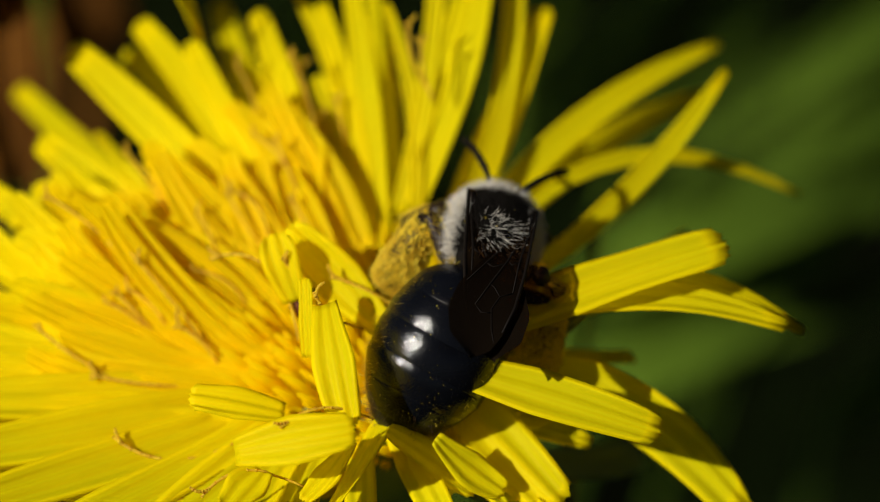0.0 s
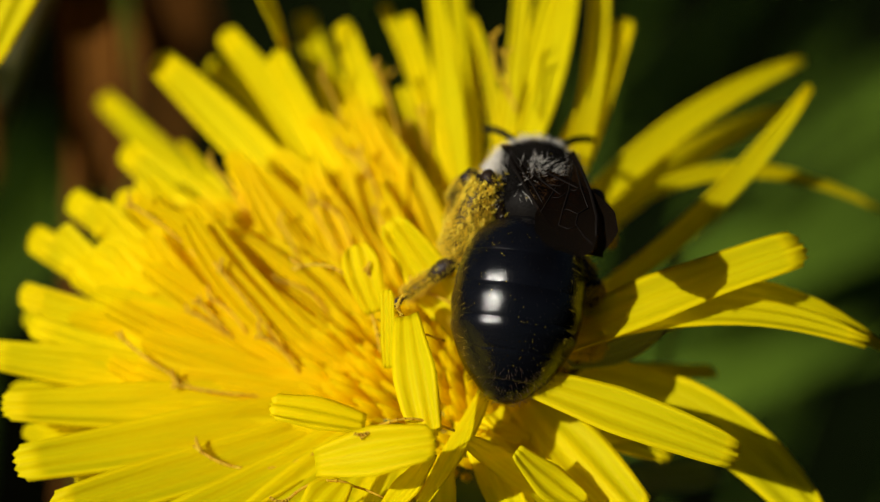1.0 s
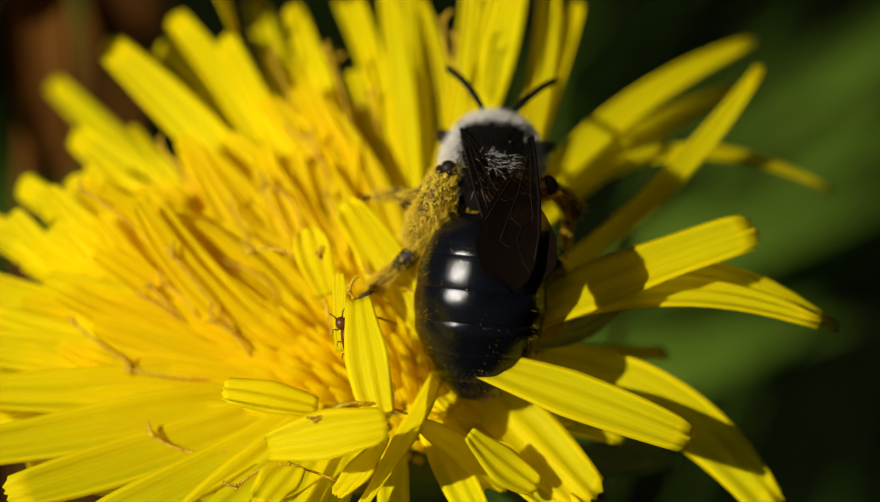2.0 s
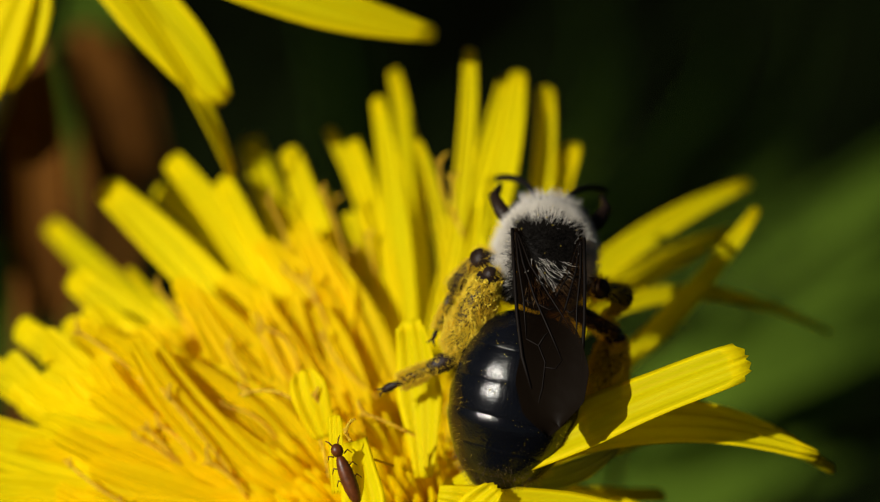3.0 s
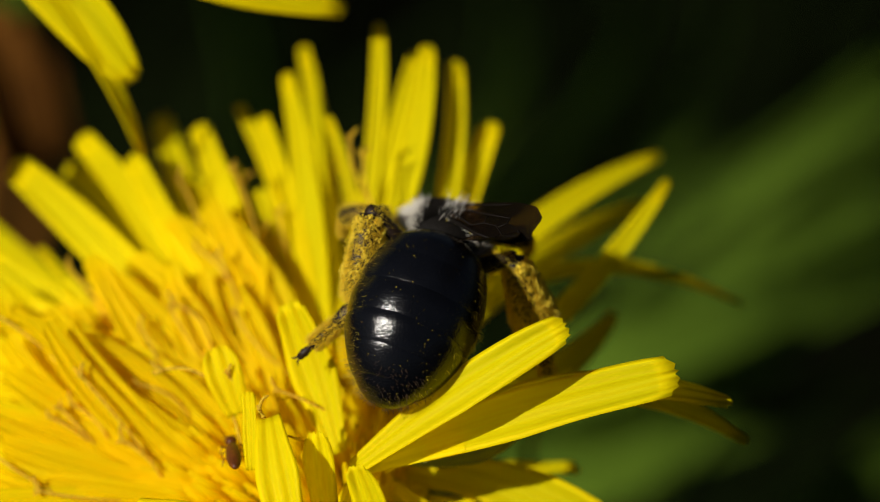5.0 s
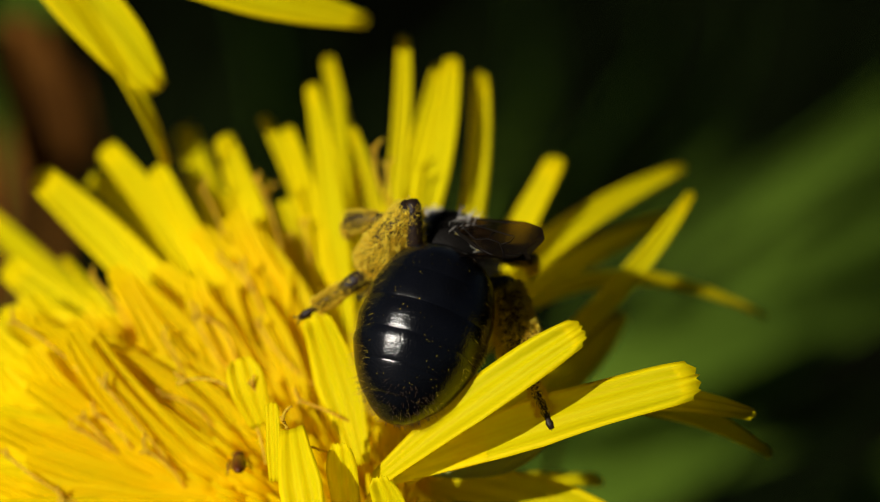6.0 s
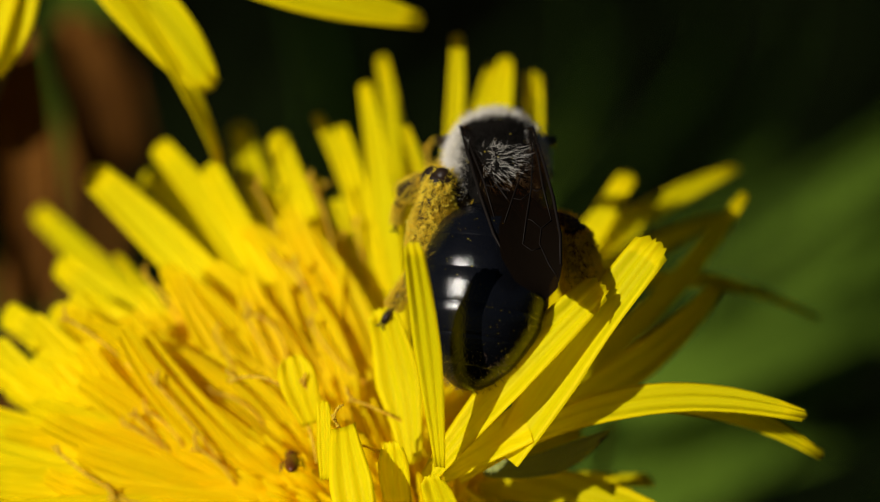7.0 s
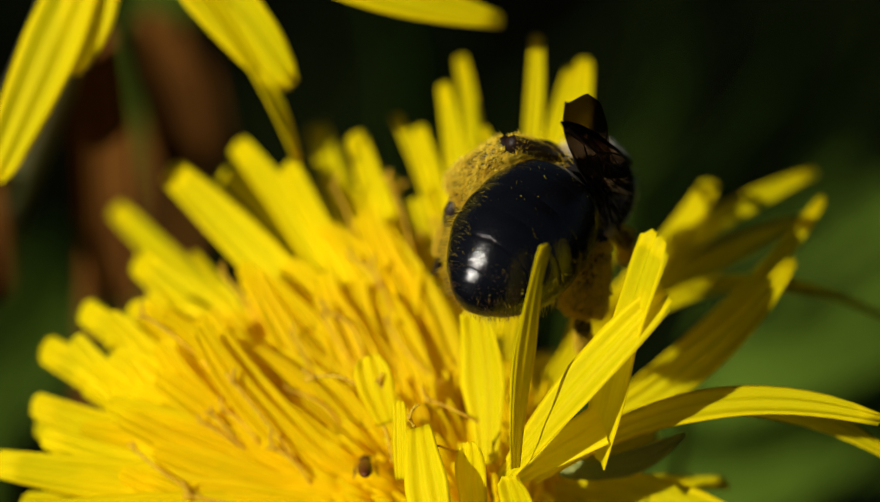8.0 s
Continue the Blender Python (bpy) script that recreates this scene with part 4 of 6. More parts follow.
    abdomen = build_abdomen(bee, rng)
    wings = [build_wing(bee, -1), build_wing(bee, 1)]
    for name, hip, lf, lt, la in LEG_SIZES:
        build_leg(bee, name, lf, lt, la, rng)
    # fore legs, folded under the head
    for s in (-1, 1):
        v, f, u = tube([(1.0 * s, 3.4, -1.0), (1.9 * s, 4.3, -0.9), (2.2 * s, 5.0, -1.6), (2.0 * s, 5.7, -2.2)], [0.25, 0.3, 0.22, 0.09], 9)
        child("fore_leg", mesh_of("fore_leg", v, f, LEGM, u), bee, label="dark bent fore leg")
    return bee, abdomen, wings, head


def build_beetle():
    rng = random.Random(3)
    b = new("small_beetle")
    tagged(b, "tiny shiny brown beetle crawling between the florets", "beetle")
    v, f, u = ball((0, -0.7, 0), (0.3, 1.05, 0.26), 18, 10)
    child("elytra", mesh_of("elytra", v, f, BROWN, u), b, label="shiny red-brown wing cases")
    v, f, u = ball((0, 0.5, 0), (0.24, 0.28, 0.2), 14, 8)
    child("head", mesh_of("head", v, f, BROWN, u), b)
    for s in (-1, 1):
        v, f, u = tube([(0.1 * s, 0.7, 0.0), (0.2 * s, 0.9, 0.0), (0.3 * s, 1.0, -0.1)], [0.03, 0.03, 0.02], 5)
        child("antenna", mesh_of("antenna", v, f, BROWN, u), b)
        for y in (0.3, -0.2, -0.7):
            v, f, u = tube([(0.2 * s, y, -0.15), (0.38 * s, y + 0.1, -0.12), (0.5 * s, y - 0.1, -0.35)], [0.035, 0.03, 0.015], 5)
            child("leg", mesh_of("leg", v, f, BROWN, u), b)
    return b


build_ground()
build_background()
build_flower()
build_other_flower()
BEE, ABDOMEN, (WING_L, WING_R), HEAD_PART = build_bee()
BEETLE = build_beetle()


def motions():
    walk(MOVING["A"], [
        (0, at(3.79, -4.00, 3.88, 14.8, -11.7, 17.0)), (0.2, at(3.79, -4.00, 3.88, 16.4, -8.7, 14.5)),
        (0.4, at(3.79, -4.00, 3.88, 18.6, -4.7, 11.5)), (0.6, at(3.79, -4.00, 3.88, 14.4, -11.6, 17.5)),
        (1.0, at(3.79, -4.00, 3.88, 13.5, -13.4, 18.9)), (1.7, at(3.79, -4.00, 3.88, 13.6, -13.2, 18.8)),
        (2.8, at(3.79, -4.00, 3.88, 13.9, -12.6, 18.4)), (3.0, at(3.79, -4.00, 3.88, 20.5, -26.8, 4.1)),
        (3.3, at(3.79, -4.00, 3.88, 22.8, -18.9, -0.2)), (3.5, at(3.79, -4.00, 3.88, 23.0, -18.5, -0.7)),
        (4.2, at(3.79, -4.00, 3.88, 22.1, -20.7, 0.9)), (5.5, at(3.79, -4.00, 3.88, 22.8, -19.0, -0.3)),
        (6.3, at(3.79, -4.00, 3.88, 21.1, -24.2, 2.9)), (6.6, at(3.79, -4.00, 3.88, 19.7, -29.0, 5.8)),
        (6.8, at(3.79, -4.00, 3.88, 19.7, -31.0, 6.5)), (8.0, at(3.79, -4.00, 3.88, 19.7, -31.0, 6.5))])
    x, y, z = (c / MM for c in MOVING["A_TIP"].location)
    walk(MOVING["A_TIP"], [
        (0, at(x, y, z)), (6.4, at(x, y, z)), (6.6, at(x, y, z, 0.7, 2.0, 8.2)), (6.8, at(x, y, z, 0.7, 1.0, 11.8)),
        (7.0, at(x, y, z, -1.0, -8.9, 26.6)), (7.2, at(x, y, z, -2.3, -12.5, 32.3)), (7.3, at(x, y, z, -1.5, -10.3, 29.4)),
        (7.5, at(x, y, z, -4.5, -21.1, 30.2)), (8.0, at(x, y, z, -8.4, -42.0, 23.8))])
    walk(MOVING["F"], [
        (0, at(4.44, -4.07, 3.78, 22.2, 0.0, 8.0)), (2.8, at(4.44, -4.07, 3.78, 22.2, 0.0, 8.0)),
        (3.3, at(4.44, -4.07, 3.78, 21.4, -6.6, 7.3)), (4.2, at(4.44, -4.07, 3.78, 21.8, -8.5, 6.0)),
        (8.0, at(4.44, -4.07, 3.78, 21.7, -8.7, 6.1))])
    walk(MOVING["B"], [
        (0, at(3.14, -4.91, 4.31, 30.3, 11.6, -12.1)), (1.0, at(3.14, -4.91, 4.31, 31.2, 13.2, -13.3)),
        (1.7, at(3.14, -4.91, 4.31, 31.3, 13.4, -13.5)), (2.8, at(3.14, -4.91, 4.31, 29.3, 14.2, -6.2)),
        (3.0, at(3.14, -4.91, 4.31, 27.0, 10.6, -3.3)), (3.3, at(3.14, -4.91, 4.31, 27.0, -8.2, -13.5)),
        (3.5, at(3.14, -4.91, 4.31, 21.3, -21.8, -1.2)), (3.8, at(3.14, -4.91, 4.31, 20.3, -25.8, 1.0)),
        (4.2, at(3.14, -4.91, 4.31, 19.8, -26.9, 2.1)), (5.3, at(3.14, -4.91, 4.31, 16.4, -36.8, 9.2)),
        (5.5, at(3.14, -4.91, 4.31, 16.7, -36.3, 8.7)), (6.4, at(3.14, -4.91, 4.31, 15.3, -39.2, 11.5)),
        (6.6, at(3.14, -4.91, 4.31, 12.2, -37.1, 17.3)), (6.8, at(3.14, -4.91, 4.31, 10.0, -35.1, 20.5)),
        (7.0, at(3.14, -4.91, 4.31, 4.6, -40.4, 29.2)), (7.2, at(3.14, -4.91, 4.31, -0.3, -45.1, 36.6)),
        (7.3, at(3.14, -4.91, 4.31, 8.9, -47.7, 25.0)), (7.5, at(3.14, -4.91, 4.31, 16.6, -51.1, 12.6)),
        (8.0, at(3.14, -4.91, 4.31, 16.0, -51.3, 13.0))])
    walk(MOVING["H"], [
        (0, facing_camera(5.02, 0.17, 2.12, 39.0, -6.0, 10)), (3.0, facing_camera(5.02, 0.17, 2.12, 39.0, -6.0, 10)),
        (3.5, facing_camera(5.02, 0.17, 2.12, 36.5, -3.5, 10)), (6.0, facing_camera(5.02, 0.17, 2.12, 47.6, -1.0, 10)),
        (6.6, facing_camera(5.02, 0.17, 2.12, 45.0, 5.0, 10)), (7.0, facing_camera(5.02, 0.17, 2.12, 31.2, 17.7, 10)),
        (7.2, facing_camera(5.02, 0.17, 2.12, 25.2, 28.2, 10)), (7.5, facing_camera(5.02, 0.17, 2.12, 25.3, 29.4, 10)),
        (8.0, facing_camera(5.02, 0.17, 2.12, 30.2, 25.0, 10))])
    walk(MOVING["J"], [
        (0, facing_camera(4.02, 2.1, 1.37, 74.9, 33.3, 20)), (7.0, facing_camera(4.02, 2.1, 1.37, 74.9, 33.3, 20)),
        (7.2, facing_camera(4.02, 2.1, 1.37, 72.6, 32.7, 20)), (7.3, facing_camera(4.02, 2.1, 1.37, 68.0, 29.1, 20)),
        (7.5, facing_camera(4.02, 2.1, 1.37, 76.0, 8.0, 20)), (8.0, facing_camera(4.02, 2.1, 1.37, 78.2, 6.3, 20))])
    walk(MOVING["I"], [
        (0, at(2.71, 3.72, -0.50, -3.2, -36.8, 58.6)), (1.7, at(2.71, 3.72, -0.50, -3.7, -37.3, 59.5)),
        (2.8, at(2.71, 3.72, -0.50, -3.0, -36.5, 58.4)), (3.0, at(2.71, 3.72, -0.50, -3.5, -37.1, 59.1)),
        (3.5, at(2.71, 3.72, -0.50, 1.0, -33.6, 51.8)), (4.2, at(2.71, 3.72, -0.50, -4.7, -37.7, 61.1)),
        (5.5, at(2.71, 3.72, -0.50, 0.2, -34.6, 53.1)), (6.5, at(2.71, 3.72, -0.50, 4.1, -30.9, 46.7)),
        (7.0, at(2.71, 3.72, -0.50, 4.4, -29.1, 46.3)), (8.0, at(2.71, 3.72, -0.50, 5.0, -28.4, 45.2))])
    walk(MOVING["Q"], [
        (0, at(2.39, -6.92, 2.33, 35.7, 37.1, -8.2)), (2.6, at(2.39, -6.92, 2.33, 35.7, 37.1, -8.2)), (2.95, at(2.39, -6.92, 2.33, 32.8, -22.2, 19.9)),
        (3.3, at(2.39, -6.92, 2.33, -33.8, -60.9, 98.0)), (5.5, at(2.39, -6.92, 2.33, -38.4, -60.5, 107.2)),
        (8.0, at(2.39, -6.92, 2.33, -36.7, -60.6, 103.7))])
    walk(MOVING["S"], [
        (0, at(4.22, -7.50, 2.37, 40.5, 41.0, -10.3)), (2.6, at(4.22, -7.50, 2.37, 40.5, 41.0, -10.3)), (2.95, at(4.22, -7.5, 2.37, 39.1, -21.6, 3.9)),
        (3.3, at(4.22, -7.50, 2.37, -25.7, -74.6, 74.0)), (5.5, at(4.22, -7.50, 2.37, -57.1, -66.2, 130.8)),
        (8.0, at(4.22, -7.50, 2.37, -55.0, -67.0, 126.1))])
    walk(MOVING["R"], [
        (0, at(1.00, -7.95, 2.59, 3.7, 23.2, -130.1)), (2.6, at(1.00, -7.95, 2.59, 3.7, 23.2, -130.1)), (2.95, at(1.0, -7.95, 2.59, -41.5, -9.0, 165.9)),
        (3.3, at(1.00, -7.95, 2.59, -32.7, -63.3, 102.2)), (5.5, at(1.00, -7.95, 2.59, -36.2, -63.1, 109.3)),
        (8.0, at(1.00, -7.95, 2.59, -35.0, -63.1, 106.9))])
    walk(MOVING["M"], [
        (0, at(2.58, -2.55, 3.33, -40.5, -28.5, 140.1)), (0.5, at(2.58, -2.55, 3.33, -41.1, -32.2, 138.9)),
        (1.0, at(2.58, -2.55, 3.33, -42.5, -39.8, 136.1)), (1.7, at(2.58, -2.55, 3.33, -42.4, -40.3, 135.3)),
        (2.8, at(2.58, -2.55, 3.33, -34.8, -51.0, 111.9)), (3.0, at(2.58, -2.55, 3.33, -27.7, -52.8, 98.6)),
        (3.5, at(2.58, -2.55, 3.33, -24.6, -53.2, 93.3)), (3.8, at(2.58, -2.55, 3.33, -32.1, -52.1, 106.6)),
        (4.2, at(2.58, -2.55, 3.33, -36.5, -50.4, 115.4)), (5.5, at(2.58, -2.55, 3.33, -37.9, -49.5, 118.6)),
        (6.5, at(2.58, -2.55, 3.33, -35.2, -51.0, 112.7)), (8.0, at(2.58, -2.55, 3.33, -27.8, -52.7, 98.8))])
    walk(MOVING["N"], [
        (0, at(3.67, -2.55, 3.33, 12.7, 14.7, -114.6)), (6.3, at(3.67, -2.55, 3.33, 12.7, 14.7, -114.6)),
        (6.65, at(3.67, -4.20, 4.48, 8.3, -26.6, -131.6)), (6.83, at(3.67, -5.02, 5.06, -37.5, -39.1, 176.4)), (7.0, at(3.67, -5.85, 5.63, -62.2, -77.7, 120.8)),
        (7.2, facing_camera(3.67, -5.85, 5.63, -112.8, 71.0, -10)), (7.5, facing_camera(3.67, -5.85, 5.63, -112.8, 71.0, 0)),
        (7.7, facing_camera(3.67, -5.85, 5.63, 60.3, 78.2, 40)), (8.0, facing_camera(3.67, -5.85, 5.63, 58.3, 78.7, 50))])
    walk(BEE, [
        (0.0, at(5.91, -2.55, 206.48, 4.7, 14.3, -10.3)), (0.2, at(5.58, -2.37, 206.72, 34.7, 7.0, -4.9)),
        (0.4, at(4.87, -2.02, 207.22, 29.8, 6.3, -4.5)), (0.6, at(4.85, -1.30, 208.25, 6.8, 5.8, -4.1)),
        (1.0, at(4.67, -1.04, 208.62, -5.1, 4.3, -3.0)), (1.5, at(4.48, -0.96, 208.74, -6.3, 6.8, -4.8)),
        (1.7, at(4.65, -1.29, 208.27, 4.8, 5.3, -3.8)), (2.2, at(5.00, -1.32, 208.23, 19.9, 4.7, -3.3)),
        (2.8, at(6.10, -0.52, 209.37, 41.0, 2.6, -1.8)), (3.0, at(6.99, -0.39, 209.56, 38.8, 5.2, -3.6)),
        (3.3, at(6.99, 0.33, 210.59, 21.7, 7.3, -5.1)), (3.5, at(7.21, 0.48, 210.80, 3.3, 10.4, -7.4)),
        (3.8, at(6.92, 0.49, 210.82, -44.8, 16.7, -12.1)), (4.2, at(7.21, 0.49, 210.82, -46.9, 24.0, -18.1)),
        (4.8, at(6.99, 0.61, 210.98, -45.5, 19.4, -14.3)), (5.3, at(6.27, 0.82, 211.28, -46.1, 21.5, -16.0)),
        (5.5, at(5.91, 0.62, 211.00, -47.2, 24.9, -19.0)), (6.0, at(6.12, 0.68, 211.08, -47.5, 25.7, -19.7)),
        (6.5, at(5.73, 0.77, 211.21, -48.7, 28.3, -22.2)), (6.8, at(6.19, 1.18, 211.79, 3.6, 8.2, -5.8)),
        (7.0, at(5.84, 1.66, 212.49, 13.0, 0.0, 0.0)), (7.2, at(4.87, 2.00, 212.96, -9.0, 12.4, -8.9)),
        (7.5, at(4.50, 2.06, 213.05, -74.7, 54.7, -81.1)), (7.8, at(4.87, 2.25, 213.32, -81.4, 54.5, -101.5)),
        (8.0, at(5.56, 2.18, 213.23, -84.4, 54.0, -105.1))])
    walk(ABDOMEN, [
        (0.0, at(0.00, 0.00, 0.00, 48.4, 8.8, -7.7)), (0.2, at(0.00, 0.00, 0.00, 19.6, 3.9, -10.9)),
        (0.4, at(0.00, 0.00, 0.00, 24.9, 2.2, -4.7)), (0.6, at(0.00, 0.00, 0.00, 47.8, 5.2, -4.7)),
        (1.0, at(0.00, 0.00, 0.00, 49.4, 2.4, -1.4)), (1.5, at(0.00, 0.00, 0.00, 58.2, -2.7, 1.5)),
        (1.7, at(0.00, 0.00, 0.00, 49.4, -2.1, 1.7)), (2.2, at(0.00, 0.00, 0.00, 35.0, -0.1, 0.1)),
        (2.8, at(0.00, 0.00, 0.00, 14.0, 1.1, -4.6)), (3.0, at(0.00, 0.00, 0.00, 15.8, 2.3, -8.2)),
        (3.3, at(0.00, 0.00, 0.00, 33.0, -0.3, 0.5)), (3.5, at(0.00, 0.00, 0.00, 35.8, 0.8, -0.6)),
        (3.8, at(0.00, 0.00, 0.00, 81.2, -0.2, -0.0)), (4.2, at(0.00, 0.00, 0.00, 83.6, -9.2, -1.3)),
        (4.8, at(0.00, 0.00, 0.00, 79.6, -1.5, -0.2)), (5.3, at(0.00, 0.00, 0.00, 78.2, -2.9, -0.4)),
        (5.5, at(0.00, 0.00, 0.00, 85.8, -9.1, -1.3)), (6.0, at(0.00, 0.00, 0.00, 80.3, -11.4, -1.6)),
        (6.5, at(0.00, 0.00, 0.00, 79.5, -15.1, -2.2)), (6.8, at(0.00, 0.00, 0.00, 50.6, 7.3, -6.0)),
        (7.0, at(0.00, 0.00, 0.00, 30.3, 6.3, -7.0)), (7.2, at(0.00, 0.00, 0.00, 42.8, -6.7, 3.4)),
        (7.5, at(0.00, 0.00, 0.00, 50.7, -56.9, 12.5)), (7.8, at(0.00, 0.00, 0.00, 25.2, -56.7, 29.7)),
        (8.0, at(0.00, 0.00, 0.00, 22.9, -54.5, 27.1))])
    walk(WING_L, [
        (0.0, at(-1.30, 2.90, 1.55, 7.8, 7.2, -75.0)), (0.2, at(-1.30, 2.90, 1.55, 2.4, -4.4, -81.2)),
        (0.4, at(-1.30, 2.90, 1.55, 3.2, 0.0, -78.8)), (0.6, at(-1.30, 2.90, 1.55, 8.4, 11.0, -72.6)),
        (1.0, at(-1.30, 2.90, 1.55, 16.3, 1.8, -64.7)), (1.5, at(-1.30, 2.90, 1.55, 17.7, 1.8, -62.6)),
        (1.7, at(-1.30, 2.90, 1.55, 12.4, -0.1, -67.1)), (2.2, at(-1.30, 2.90, 1.55, 7.1, -1.3, -71.5)),
        (2.8, at(-1.30, 2.90, 1.55, 2.1, -8.6, -80.2)), (3.0, at(-1.30, 2.90, 1.55, 2.7, -6.7, -76.6)),
        (3.3, at(-1.30, 2.90, 1.55, 7.3, -1.7, -69.5)), (3.5, at(-1.30, 2.90, 1.55, 4.0, 0.0, -75.0)),
        (3.8, at(-1.30, 2.90, 1.55, 55.0, 8.5, -63.0)), (4.2, at(-1.30, 2.90, 1.55, 55.0, 8.5, -63.0)),
        (4.8, at(-1.30, 2.90, 1.55, 55.0, 8.5, -63.0)), (5.3, at(-1.30, 2.90, 1.55, 55.0, 8.5, -63.0)),
        (5.5, at(-1.30, 2.90, 1.55, 57.0, 8.5, -65.4)), (6.0, at(-1.30, 2.90, 1.55, 57.0, 8.5, -65.4)),
        (6.5, at(-1.30, 2.90, 1.55, 57.0, 8.5, -65.4)), (6.8, at(-1.30, 2.90, 1.55, 14.0, 13.6, -60.3)),
        (7.0, at(-1.30, 2.90, 1.55, -1.3, 5.8, -72.8)), (7.2, at(-1.30, 2.90, 1.55, 1.7, 4.7, -78.9)),
        (7.5, at(-1.30, 2.90, 1.55, 28.2, 13.7, -96.3)), (7.8, at(-1.30, 2.90, 1.55, 52.2, 5.0, -98.7)),
        (8.0, at(-1.30, 2.90, 1.55, 54.1, 4.9, -98.5))])
    walk(WING_R, [
        (0.0, at(1.30, 2.85, 1.52, -1.7, 4.3, -91.1)), (0.2, at(1.30, 2.85, 1.52, -1.7, -4.5, -95.5)),
        (0.4, at(1.30, 2.85, 1.52, -1.4, 0.0, -93.5)), (0.6, at(1.30, 2.85, 1.52, -0.5, 6.8, -88.9)),
        (1.0, at(1.30, 2.85, 1.52, 3.2, -3.0, -81.6)), (1.5, at(1.30, 2.85, 1.52, 4.5, -3.5, -79.8)),
        (1.7, at(1.30, 2.85, 1.52, 1.5, -5.4, -83.6)), (2.2, at(1.30, 2.85, 1.52, -0.5, -7.0, -87.5)),
        (2.8, at(1.30, 2.85, 1.52, -1.1, -8.8, -92.8)), (3.0, at(1.30, 2.85, 1.52, -0.6, -6.9, -89.1)),
        (3.3, at(1.30, 2.85, 1.52, 0.1, -8.8, -85.5)), (3.5, at(1.30, 2.85, 1.52, -8.0, -1.5, -86.5)),
        (3.8, at(1.30, 2.85, 1.52, 33.0, 6.4, -82.5)), (4.2, at(1.30, 2.85, 1.52, 33.0, 6.4, -82.5)),
        (4.8, at(1.30, 2.85, 1.52, 33.0, 6.4, -82.5)), (5.3, at(1.30, 2.85, 1.52, 33.0, 6.4, -82.5)),
        (5.5, at(1.30, 2.85, 1.52, 36.0, 6.4, -84.2)), (6.0, at(1.30, 2.85, 1.52, 36.0, 6.4, -84.2)),
        (6.5, at(1.30, 2.85, 1.52, 36.0, 6.4, -84.2)), (6.8, at(1.30, 2.85, 1.52, 4.6, 4.8, -78.3)),
        (7.0, at(1.30, 2.85, 1.52, -8.7, 5.0, -82.3)), (7.2, at(1.30, 2.85, 1.52, -13.3, 2.0, -88.3)),
        (7.5, at(1.30, 2.85, 1.52, -1.5, 16.0, -114.4)), (7.8, at(1.30, 2.85, 1.52, -10.2, 5.2, -117.1)),
        (8.0, at(1.30, 2.85, 1.52, -11.6, 5.1, -117.0))])
    walk(LEG["hind_l"][0], [
        (0.0, at(-1.00, 0.70, -0.90, -32.4, -34.9, 142.7)), (0.4, at(-1.00, 0.70, -0.90, -18.2, -42.6, 168.6)),
        (0.6, at(-1.00, 0.70, -0.90, -45.7, -54.2, 165.5)), (1.0, at(-1.00, 0.70, -0.90, -61.2, -68.9, 165.0)),
        (1.5, at(-1.00, 0.70, -0.90, -60.1, -70.8, 161.1)), (2.8, at(-1.00, 0.70, -0.90, -4.8, -59.0, 144.2)),
        (3.0, at(-1.00, 0.70, -0.90, -9.4, -59.7, 158.5)), (3.3, at(-1.00, 0.70, -0.90, -21.1, -23.1, 155.1)),
        (3.5, at(-1.00, 0.70, -0.90, -39.3, -25.4, 161.6)), (3.8, at(-1.00, 0.70, -0.90, -94.6, -39.1, -173.5)),
        (4.2, at(-1.00, 0.70, -0.90, -93.6, -30.4, -175.3)), (5.3, at(-1.00, 0.70, -0.90, -97.2, -19.7, -158.9)),
        (5.5, at(-1.00, 0.70, -0.90, -101.8, -51.9, -169.7)), (6.5, at(-1.00, 0.70, -0.90, -124.7, -36.3, -135.9)),
        (6.8, at(-1.00, 0.70, -0.90, -45.9, -42.7, 170.1)), (7.0, at(-1.00, 0.70, -0.90, -49.1, -60.6, 177.6)),
        (7.2, at(-1.00, 0.70, -0.90, -45.5, -45.4, 148.8)), (7.35, at(-1.0, 0.7, -0.9, -59.8, -0.5, -176.1)), (7.5, at(-1.00, 0.70, -0.90, -44.4, 44.0, -140.8)),
        (8.0, at(-1.00, 0.70, -0.90, 4.3, 31.9, -98.3))])
